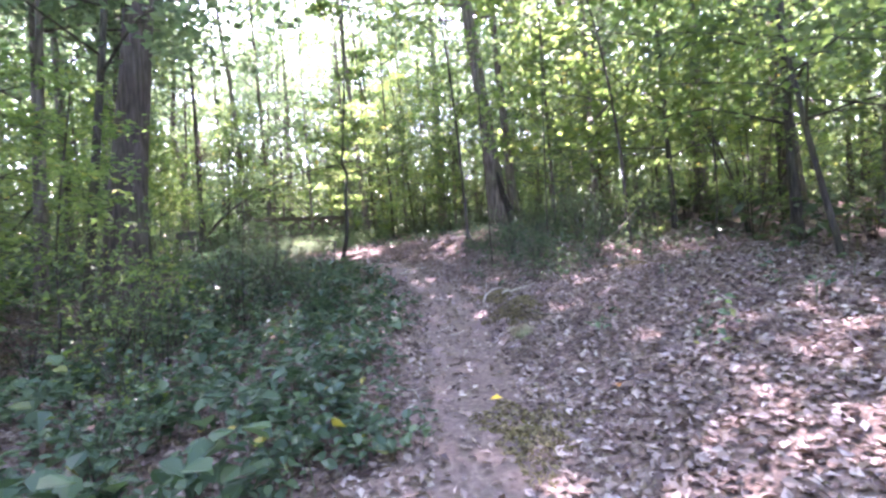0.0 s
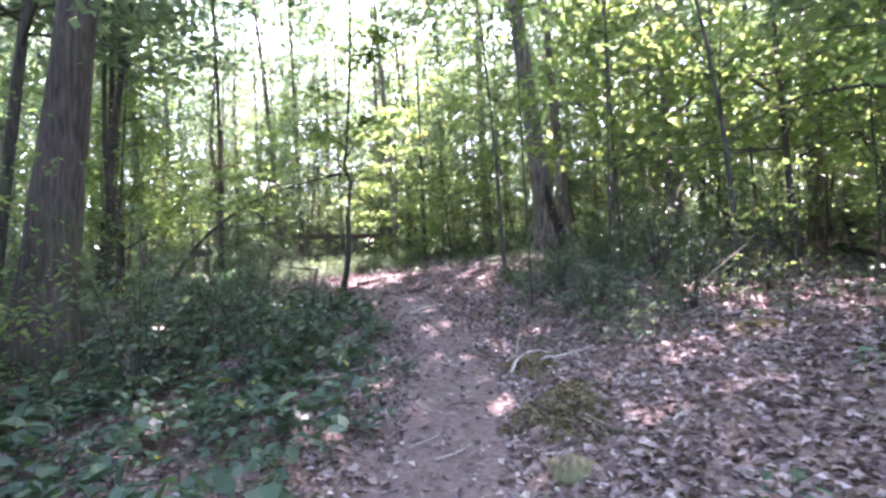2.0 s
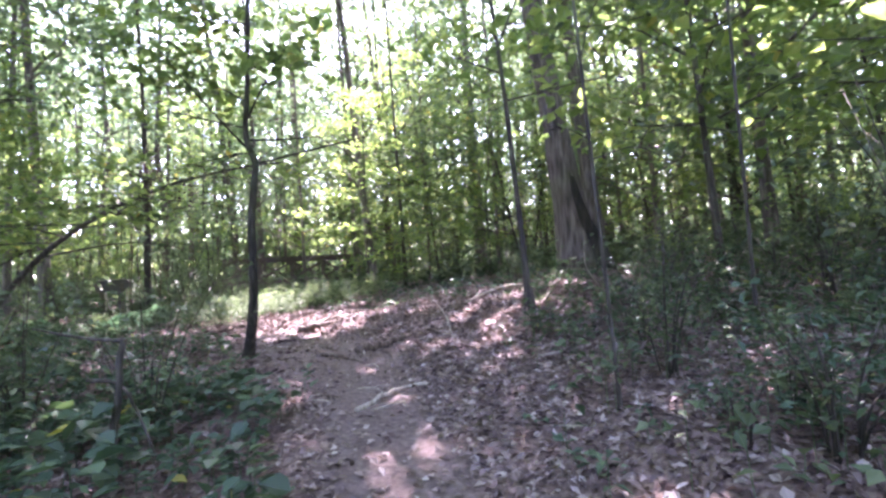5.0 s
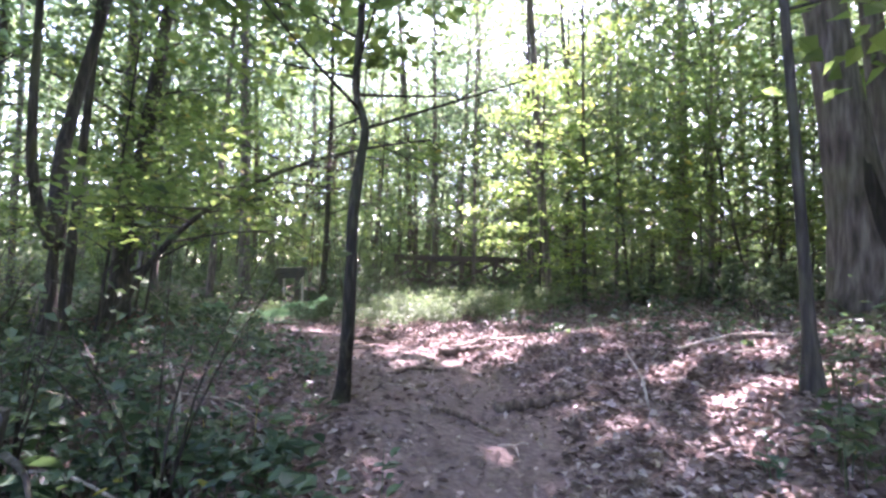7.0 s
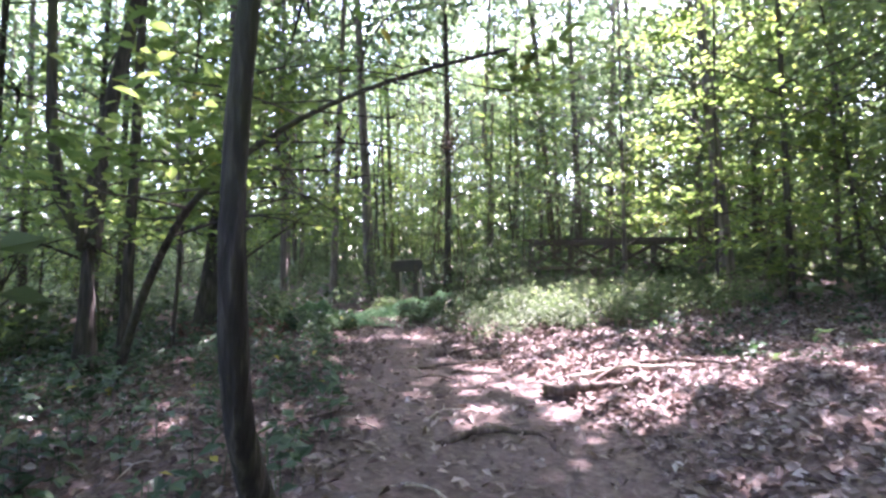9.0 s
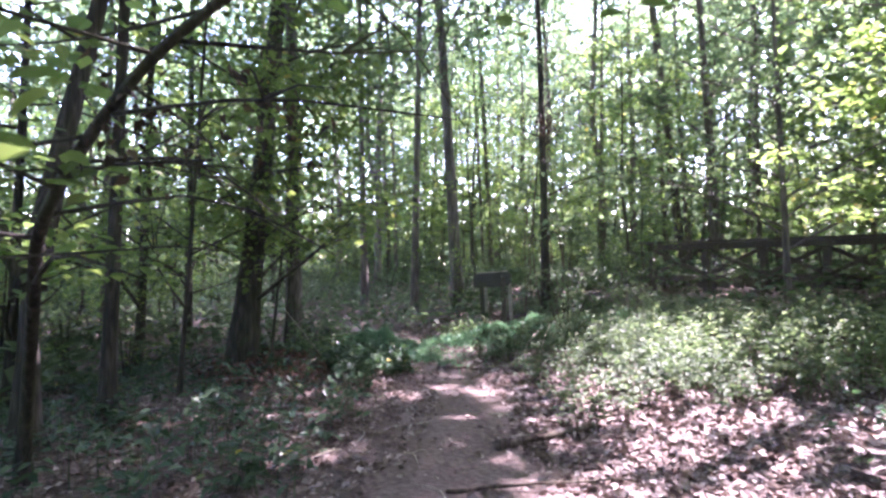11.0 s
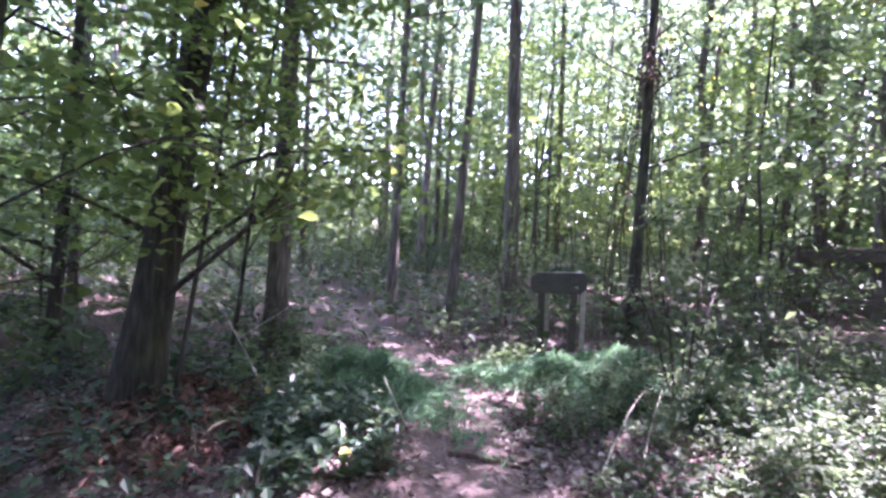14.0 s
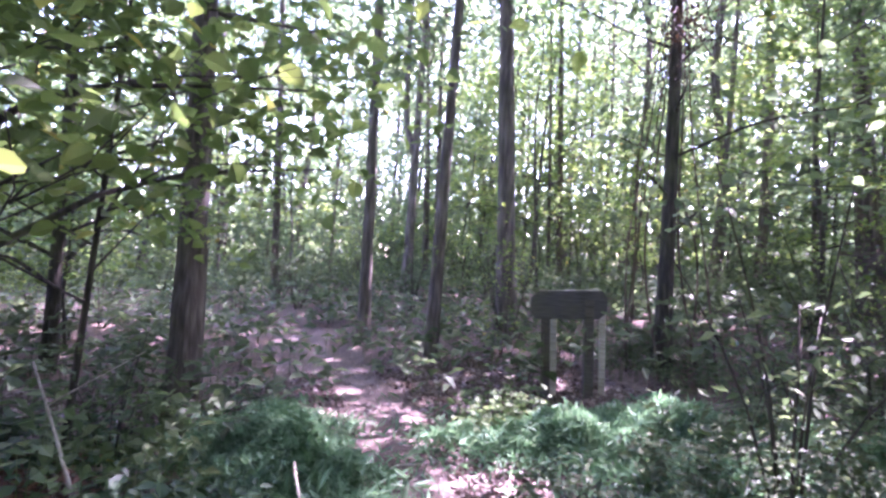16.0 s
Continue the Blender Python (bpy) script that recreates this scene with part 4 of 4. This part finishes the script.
stick("branch", [(2.7, 8.2, 0.0), (2.74, 8.25, 0.3), (2.76, 8.25, 0.55)], 0.007, 0.004, BARK_PALE, 81, "pale thin dead stem beside a bright shrub", twigs=[[(2.05, 8.0, 0.6), (2.1, 7.9, 0.3), (2.4, 7.55, 0.04)], [(2.74, 8.25, 0.4), (2.45, 7.8, 0.2), (2.3, 7.5, 0.05)]])
stick("branch", [(-9.6, 13.9, 0.1), (-10.1, 14.3, 0.16), (-10.6, 14.7, 0.1)], 0.03, 0.015, BARK_ROT, 82, "dark rotting branch in a brush pile")
stick("branch", [(-8.6, 13.6, 0.06), (-9.3, 14.2, 0.12), (-10.0, 14.9, 0.08)], 0.022, 0.01, BARK_ROT, 83, "reddish dead branch in a brush pile")


def boulder(x, y, r, tall, mat, seed, label, name="rock", category="rock"):
    bm = bmesh.new()
    bmesh.ops.create_icosphere(bm, subdivisions=3, radius=1.0)
    for v in bm.verts:
        k = 1 + 0.22 * noise.noise(v.co * 1.3 + Vector((seed, 0, 0))) + 0.1 * noise.noise(v.co * 3.7 + Vector((0, seed, 0)))
        v.co = Vector((v.co.x * r * k, v.co.y * r * 0.8 * k, v.co.z * tall * k))
    me = bpy.data.meshes.new(name)
    bm.to_mesh(me)
    bm.free()
    me.materials.append(mat)
    me.polygons.foreach_set("use_smooth", [True] * len(me.polygons))
    ob = new(name, me)
    ob.location = (x, y, gz(x, y) - tall * 0.15)
    return tagged(ob, label, category)


MOSS_EARTH = bark_material("mossy_earth", (0.05, 0.04, 0.025), (0.12, 0.10, 0.055), (0.2, 0.18, 0.1), 0.9, 8.0)
boulder(0.97, 5.15, 0.16, 0.1, MOSS_EARTH, 1, "dark rotten stump top at the trail's edge", "stump", "stump")
boulder(-9.4, 17.0, 0.035, 0.025, BARK_ROT, 4, "small dark stone on the dirt trail")
boulder(1.04, 3.64, 0.04, 0.03, BARK_ROT, 5, "small dark stone on the dirt trail")


def bright_leaf(x, y, col, size, seed, label):
    m, n, l, b = material("bright_fallen_leaf", 0.5)
    nn = noise_node(n, l, 30.0)
    r = ramp(n, [(0.3, tuple(c * 0.7 for c in col)), (0.7, col)])
    l.new(nn.outputs[0], r.inputs[0])
    l.new(r.outputs[0], b.inputs["Base Color"])
    v, f = leaves([(0, 0, 0.02)], size, np.random.default_rng(seed), 0.9, 0, 0.7, 0.05)
    ob = new("leaf", mesh_of("leaf", v, f, m))
    ob.location = (x, y, gz(x, y) + 0.01)
    return tagged(ob, label, "leaf")


bright_leaf(0.49, 3.28, (0.75, 0.5, 0.02), 0.12, 1, "single bright yellow fallen leaf on the trail")
bright_leaf(1.38, 3.09, (0.55, 0.22, 0.05), 0.12, 2, "orange-brown fallen leaf on the bank")
bright_leaf(2.61, 7.24, (0.7, 0.35, 0.03), 0.16, 3, "orange fallen leaf lying on the bank")
bright_leaf(2.2, 7.3, (0.7, 0.4, 0.03), 0.1, 4, "small yellow fallen leaf on brown leaves")


def placed_shrub(k, x, y, turn, size, label):
    ob = shift(SHRUBS[k], x, y, turn, size)
    return tagged(ob, label)


placed_shrub(0, 2.65, 7.95, 30, 0.8, "sunlit shrub with pale bright leaves on the bank")
placed_shrub(2, 1.75, 8.6, 80, 0.9, "low green shrub growing through fallen leaves")
placed_shrub(1, -8.6, 21.9, 10, 0.9, "dense green shrub in front of the footbridge")
placed_shrub(1, -7.3, 19.6, 130, 0.7, "leafy green shrub at the clearing's edge")
placed_shrub(0, -10.2, 14.9, 200, 0.75, "pale-leaved shrub beside the brush pile")
placed_shrub(0, -3.4, 9.6, 250, 0.9, "shaded green shrub beside the trail")
placed_shrub(1, -3.0, 7.9, 20, 0.8, "shaded leafy shrub below a thick grey tree")
placed_shrub(0, -3.9, 5.2, 99, 0.9, "shaded green shrub in dense ground cover")


# ---- the sign and the footbridge ----
def timber_material(name, dark, light, moss):
    m, n, l, b = material(name, 0.85)
    n1 = noise_node(n, l, 5.0, 6, (1.0, 6.0, 14.0))
    r = ramp(n, [(0.3, dark), (0.7, light)])
    l.new(n1.outputs[0], r.inputs[0])
    n2 = noise_node(n, l, 4.0, 4)
    mr = n.new("ShaderNodeMapRange")
    mr.inputs[1].default_value, mr.inputs[2].default_value, mr.inputs[4].default_value = 0.5, 0.65, moss
    l.new(n2.outputs[0], mr.inputs[0])
    mx = n.new("ShaderNodeMix")
    mx.data_type = "RGBA"
    l.new(mr.outputs[0], mx.inputs[0])
    l.new(r.outputs[0], mx.inputs[6])
    mx.inputs[7].default_value = (0.12, 0.13, 0.07, 1)
    l.new(mx.outputs[2], b.inputs["Base Color"])
    bump(n, l, n1.outputs[0], b, 0.6, 0.008)
    return m


TIMBER = timber_material("weathered_brown_timber", (0.055, 0.045, 0.04), (0.15, 0.125, 0.11), 0.5)
TIMBER_POST = timber_material("mossy_post_timber", (0.05, 0.044, 0.036), (0.13, 0.115, 0.092), 0.5)
# paler timber with sunlight painted in, for the sign's lit edges
TIMBER_LIT = timber_material("sunlit_pale_timber", (0.34, 0.31, 0.25), (0.6, 0.56, 0.47), 0.25)
TIMBER_SIGN = timber_material("weathered_grey_board", (0.045, 0.042, 0.04), (0.11, 0.103, 0.096), 0.25)


def beam(name, a, b, w, h, mat, parent, bevel=0.006, label=""):
    """A squared timber from a to b, w wide and h high across."""
    a, b = Vector(a), Vector(b)
    d = b - a
    bm = bmesh.new()
    bmesh.ops.create_cube(bm, size=1.0)
    bmesh.ops.scale(bm, vec=(w, h, d.length), verts=bm.verts)
    bmesh.ops.bevel(bm, geom=bm.edges[:], offset=bevel, segments=1, affect="EDGES")
    bmesh.ops.transform(bm, matrix=Matrix.Translation((a + b) / 2) @ d.to_track_quat("Z", "Y").to_matrix().to_4x4(), verts=bm.verts)
    me = bpy.data.meshes.new(name)
    bm.to_mesh(me)
    bm.free()
    me.materials.append(mat)
    return part(name, me, parent, label)


def sign():
    x, y = -10.45, 19.12
    ob = new("sign")
    ob.matrix_basis = pose(x, y, gz(x, y) + 0.12, 0, 0, 52)
    for foot, top, w, high in ((-0.22, -0.27, 0.14, 0.86), (0.24, 0.19, 0.26, 1.0)):
        post = beam("post", (foot, 0.04, -0.4), (top, 0.04, high), w, 0.1, TIMBER_POST, ob)
        # pale strip down the post's right edge paints the sun falling there
        beam("worn_edge", (foot + w / 2 + 0.016, 0.03, -0.4), (top + w / 2 + 0.016, 0.03, high - 0.04), 0.03, 0.07, TIMBER_LIT, post, 0.006, "right post edge paled where the sun strikes it")
    bm = bmesh.new()
    outline = [(-0.44, -0.10), (-0.38, -0.17), (0.30, -0.15), (0.38, -0.07), (0.38, 0.08), (0.32, 0.16), (-0.36, 0.14), (-0.44, 0.07)]
    lo = [bm.verts.new((px, -0.07, 0.93 + pz + 0.04 * px)) for px, pz in outline]
    hi = [bm.verts.new((px, -0.02, 0.93 + pz + 0.04 * px)) for px, pz in outline]
    bm.faces.new(lo)
    bm.faces.new(hi[::-1])
    for k in range(8):
        q = (k + 1) % 8
        bm.faces.new((lo[q], lo[k], hi[k], hi[q]))
    bmesh.ops.bevel(bm, geom=bm.edges[:], offset=0.006, segments=1, affect="EDGES")
    bmesh.ops.recalc_face_normals(bm, faces=bm.faces[:])
    me = bpy.data.meshes.new("board")
    bm.to_mesh(me)
    bm.free()
    me.materials.append(TIMBER_SIGN)
    part("board", me, ob, "dark weathered board with clipped corners")
    beam("post_cap", (0.27, 0.03, 1.0), (0.26, 0.03, 1.13), 0.06, 0.06, TIMBER_LIT, ob, 0.012, "pale rounded post tip")
    # pale strip along the board's top paints its sunlit edge
    beam("top_edge", (-0.36, -0.045, 1.065), (0.31, -0.045, 1.112), 0.045, 0.012, TIMBER_LIT, ob, 0.003, "upper edge of the board, sunlight put into its pale colour")
    lichen = bmesh.new()
    for k in range(9):
        bmesh.ops.create_icosphere(lichen, subdivisions=1, radius=0.022 + 0.006 * (k % 3), matrix=Matrix.Translation((-0.33 + 0.03 * (k % 5), -0.04 + 0.012 * (k % 2), 1.085 + 0.02 * (k // 5))))
    me = bpy.data.meshes.new("lichen_tuft")
    lichen.to_mesh(me)
    lichen.free()
    me.materials.append(LEAF_SUNLIT_PALE)
    part("lichen_tuft", me, ob, "pale lichen tuft on the board's corner")
    tagged(ob, "weathered blank wooden sign on two mossy posts", "sign")


def footbridge():
    ob = new("footbridge")
    a, u = Vector((-9.6, 24.05, 0)), Vector((0.82, 0.57, 0))
    z = gz(-8.8, 24.6) + 0.05
    zt = Vector((0, 0, 1))
    side = Vector((-0.57, 0.82, 0))
    posts = [a + u * (0.95 + 1.25 * k) for k in range(-1, 4)]
    for p in posts:
        beam("post", p + zt * (z - 0.4), p + zt * (z + 1.22), 0.14, 0.14, TIMBER, ob, 0.01)
    beam("handrail", posts[0] - u * 0.3 + zt * (z + 1.2), posts[-1] + u * 0.3 + zt * (z + 1.26), 0.2, 0.06, TIMBER, ob)
    beam("top_rail", posts[0] - side * 0.09 + zt * (z + 1.08), posts[-1] - side * 0.09 + zt * (z + 1.14), 0.04, 0.16, TIMBER, ob)
    beam("bottom_rail", posts[0] - u * 0.5 - side * 0.09 + zt * (z + 0.3), posts[-1] - side * 0.09 + zt * (z + 0.34), 0.05, 0.13, TIMBER, ob)
    for p, q in zip(posts, posts[1:]):
        beam("brace", p + zt * (z + 0.38), q + zt * (z + 1.05), 0.04, 0.1, TIMBER, ob)
        beam("brace", p + side * 0.05 + zt * (z + 1.05), q + side * 0.05 + zt * (z + 0.38), 0.04, 0.1, TIMBER, ob)
    for k in range(18):
        p = posts[0] + u * (k * 0.29)
        beam("plank", p + side * 0.0 + zt * (z + 0.17), p + side * 1.3 + zt * (z + 0.17), 0.05, 0.26, TIMBER, ob)
    tagged(ob, "brown timber footbridge with cross-braced railing", "footbridge")


sign()
footbridge()


def twigs_about():
    """Small fallen twigs along the trail."""
    r_ = np.random.default_rng(77)
    protos = []
    for k in range(5):
        n = r_.uniform(0.18, 0.45)
        line = bezier([(-n / 2, 0, 0.012), (0, r_.normal(0, 0.03), 0.03), (n / 2, r_.normal(0, 0.05), 0.012)], 7)
        fork = bezier([line[3], line[3] + (n * 0.15, 0.05, 0.015), line[3] + (n * 0.28, 0.1, 0.0)], 5)
        v, f = merge([tube(line, np.linspace(0.008, 0.003, 7), 5, 0.15, k), tube(fork, np.linspace(0.004, 0.002, 5), 4)])
        ob = new("twig", mesh_of("twig", v, f, BARK_ROT if k % 2 else BARK_PALE, True))
        tagged(ob, "small forked dead twig on fallen leaves", "twig", "fallen twigs")
        protos.append(ob)
    spots = []
    while len(spots) < 90:
        w, sd = r_.uniform(1.0, 22), r_.normal(0, 1.3)
        k = int(np.searchsorted(SEG_AT, w) - 1)
        u = (w - SEG_AT[k]) / SEG_LEN[k]
        if not 0 <= u <= 1:
            continue
        d = SEG[k] / SEG_LEN[k]
        p = TRAIL[k] + SEG[k] * u + np.array([d[1], -d[0]]) * sd
        spots.append((p[0], p[1]))
    for i, (x, y) in enumerate(spots):
        m = pose(x, y, gz(x, y), 0, 0, r_.random() * 360)
        if i < 5:
            protos[i].matrix_basis = m
        else:
            copy_thing(protos[i % 5], m)


twigs_about()
stick("root", [(1.7, 15.0, 0.05), (1.5, 14.3, 0.04), (1.2, 13.6, 0.0)], 0.05, 0.02, BARK_ROT, 91, "thick root running down from the big tree", "root")
stick("root", [(1.1, 13.1, 0.1), (0.9, 12.7, 0.05), (0.75, 12.3, 0.0)], 0.03, 0.012, BARK_ROT, 92, "exposed root on the rooty earth hump", "root")
stick("branch", [(1.5, 12.6, 0.1), (1.35, 12.4, 0.35), (1.3, 12.2, 0.6)], 0.008, 0.004, BARK_PALE, 93, "pale dead stem standing on the earth hump", twigs=[[(1.36, 12.42, 0.32), (1.1, 12.3, 0.4), (0.95, 12.2, 0.36)]])
stick("branch", [(0.2, 13.2, 0.02), (0.55, 13.0, 0.1), (0.8, 12.9, 0.3)], 0.009, 0.004, BARK_PALE, 94, "pale curved twig at the foot of the bank")
r_bank = np.random.default_rng(55)
for k in range(20):
    x, y = r_bank.uniform(1.3, 4.6), r_bank.uniform(8.2, 13.4)
    placed_shrub((0, 2, 2, 0, 3)[k % 5], x, y, r_bank.random() * 360, r_bank.uniform(0.45, 0.8), "dull green undergrowth shrub on the leaf-covered bank")
herbs("seedlings", 700, (0.5, 4.5, 7.0, 13), lambda x, y, w, s, r_: (s > 1.3) & (r_.random(len(x)) < 0.3 + 0.5 * patchy(x, y)), LEAF_SHRUB, 49, "dull green seedlings covering the bank", 0.085, 0.3, 8)
# sunlit look of this clump comes from its paler leaf colour
herbs("ground_cover", 70, (-10.75, -9.7, 17.5, 18.4), lambda x, y, w, s, r_: s > 0.62, LEAF_SUNLIT_PALE, 61, "plants at the trail's edge, sunlight painted into their pale leaves", 0.085, 0.3, 9)
herbs("ground_cover", 420, (-8.7, -6.2, 18.0, 21.2), lambda x, y, w, s, r_: s > 0.9, LEAF_SHRUB, 62, "leafy green plants growing beside the grass", 0.06, 0.36, 15)
herbs("ground_cover", 45, (-10.4, -9.2, 14.6, 15.5), lambda x, y, w, s, r_: s < -0.7, LEAF_SUNLIT_PALE, 63, "pale broad-leaved plants below a dead stick", 0.1, 0.4, 8, 0.75)
# leaf colour lightened here to paint sun on the clearing's plants
herbs("ground_cover", 520, (-6.5, -2.2, 17.5, 20.0), lambda x, y, w, s, r_: r_.random(len(x)) < 0.8, LEAF_SUNLIT_PALE, 64, "green plants along the clearing, leaves paled for sunlight", 0.06, 0.4, 15)
for k, (x, y, size) in enumerate([(-2.1, 7.2, 0.8), (-2.9, 6.5, 0.95), (-3.3, 8.9, 1.0), (-2.0, 8.0, 0.75), (-3.6, 7.4, 1.1), (-2.6, 9.9, 0.8), (-4.4, 6.0, 1.0), (-4.2, 9.4, 1.1)]):
    placed_shrub((0, 1, 0, 2)[k % 4], x, y, 47 * k, size, "feathery blue-green shrub in dense shaded undergrowth")



def moss_patch(x, y, rx, ry, n, seed, label):
    """A ragged cushion of short moss and dead grass following the ground."""
    r_ = np.random.default_rng(seed)
    a, q = r_.random(n) * 6.28318, np.sqrt(r_.random(n))
    edge = 1 + 0.3 * np.sin(3 * a + seed) + 0.2 * np.sin(7 * a + 2 * seed)
    px, py = x + rx * q * edge * np.cos(a), y + ry * q * edge * np.sin(a)
    c = np.stack([px, py, ground_z(px, py) + 0.045 * (1 - q ** 2) * r_.random(n) + 0.006], 1)
    tagged(new("moss", mesh_of("moss", *leaves(c, 0.05, r_, 0.45, -0.2, 0.35, 0.5), MOSS_BLADE)), label, "moss", kind="stuff")


MOSS_BLADE = leaf_material("yellow_moss_blade", [(0, (0.075, 0.06, 0.03)), (0.5, (0.15, 0.128, 0.066)), (1, (0.27, 0.235, 0.13))], (1.2, 1.2, 0.9), 0.2, 0.8)
moss_patch(1.0, 5.85, 0.34, 0.42, 3600, 11, "low yellow-green mossy mound beside the trail")
moss_patch(0.86, 7.4, 0.3, 0.32, 2600, 12, "small mossy earth mound with pale roots")
moss_patch(0.7, 2.75, 0.36, 0.5, 1500, 13, "thin yellowish moss on the worn trail")
moss_patch(2.9, 7.0, 0.35, 0.25, 1600, 14, "mossy earth on the leaf-covered bank")
stick("root", [(0.62, 7.2, 0.0), (0.7, 7.36, 0.06), (0.85, 7.5, 0.08), (1.1, 7.62, 0.03)], 0.022, 0.01, BARK_PALE, 301, "pale exposed root over a mossy mound", "root", twigs=[[(0.7, 7.4, 0.14), (0.74, 7.52, 0.3), (0.75, 7.56, 0.4)]])
stick("root", [(0.95, 7.3, 0.06), (1.2, 7.36, 0.06), (1.5, 7.4, 0.02)], 0.018, 0.008, BARK_PALE, 302, "pale thin root lying on fallen leaves", "root")
stick("branch", [(3.05, 8.7, 0.1), (3.3, 8.3, 0.5), (3.4, 8.0, 0.75)], 0.009, 0.004, BARK_PALE, 303, "pale bent dead stem on the bank", twigs=[[(3.3, 8.3, 0.5), (3.5, 8.1, 0.3), (3.6, 7.9, 0.05)]])
stick("branch", [(2.9, 7.7, 0.02), (3.3, 7.4, 0.1), (3.8, 7.2, 0.03)], 0.012, 0.006, BARK_PALE, 304, "thin pale fallen twig on sunlit leaves")
stick("branch", [(-1.35, 6.9, 0.05), (-1.0, 7.1, 0.12), (-0.65, 7.45, 0.04)], 0.011, 0.005, BARK_PALE, 305, "pale dry twig beside the worn trail")
stick("branch", [(-3.6, 9.6, 0.1), (-3.1, 9.7, 0.18), (-2.5, 9.75, 0.12)], 0.014, 0.007, BARK_PALE, 306, "bleached twig lying in dark undergrowth")
stick("branch", [(-4.3, 8.6, 0.1), (-3.7, 8.9, 0.3), (-3.2, 9.3, 0.2)], 0.016, 0.007, BARK_ROT, 307, "dark fallen branch in shaded undergrowth")
stick("branch", [(-0.35, 12.3, 0.0), (-0.42, 12.42, 0.2), (-0.55, 12.55, 0.36)], 0.01, 0.004, BARK_PALE, 308, "pale forked twig standing in dry leaves", twigs=[[(-0.42, 12.42, 0.2), (-0.3, 12.55, 0.34), (-0.2, 12.6, 0.4)]])
stick("branch", [(-0.2, 13.4, 0.05), (0.3, 13.3, 0.16), (0.9, 13.1, 0.12)], 0.014, 0.006, BARK_PALE, 309, "bleached fallen twig on the bank's leaves")
stick("branch", [(-6.9, 17.0, 0.04), (-7.15, 17.35, 0.2), (-7.4, 17.75, 0.38)], 0.008, 0.004, BARK_PALE, 310, "pale dry stalk leaning beside another")
r_pile = np.random.default_rng(404)
for k in range(14):
    x, y = r_pile.uniform(-10.6, -8.3), r_pile.uniform(13.4, 14.9)
    a, n = r_pile.random() * 6.28318, r_pile.uniform(0.3, 0.8)
    dx, dy = n * math.cos(a), n * math.sin(a)
    stick("branch", [(x - dx, y - dy, 0.03), (x, y, r_pile.uniform(0.08, 0.28)), (x + dx, y + dy, 0.04)], r_pile.uniform(0.008, 0.022), 0.005, (BARK_ROT, BARK_PALE, BARK_ROT)[k % 3], 410 + k, "dead branch in a heap of brush")
RUSSET = leaf_material("russet_dead_leaf", [(0, (0.06, 0.034, 0.027)), (0.5, (0.17, 0.09, 0.07)), (1, (0.32, 0.19, 0.15))], (1.0, 0.8, 0.7), 0.15, 0.7)
xs, ys = floor_points(9000, r_pile, (-10.9, -8.0, 13.2, 15.2), lambda x, y, w, sd, r_: np.hypot((x + 9.4) / 1.4, (y - 14.1) / 0.9) < r_.uniform(0.3, 1.05, len(x)))
cs = np.stack([xs, ys, ground_z(xs, ys) + r_pile.uniform(0.01, 0.16, len(xs))], 1)
tagged(new("dead_leaves", mesh_of("dead_leaves", *leaves(cs, 0.085, r_pile, 0.5, 0.1, 0.55, 0.5), RUSSET)), "reddish-brown dead leaves heaped in a brush pile", "leaves", kind="stuff")
herbs("ground_cover", 150, (-9.3, -7.6, 14.7, 15.75), lambda x, y, w, sd, r_: sd < -0.5, LEAF_HERB, 65, "fresh green broad-leaved plants beside the grass tuft", 0.1, 0.26, 8, 0.6, oval=True)
herbs("ground_cover", 1100, (-8.0, -4.6, 15.4, 18.4), lambda x, y, w, sd, r_: (sd > 0.75) & (r_.random(len(x)) < 0.35 + 0.6 * patchy(x, y)), LEAF_SHRUB, 66, "low green plants spreading over leaves beside the trail", 0.065, 0.2, 9)
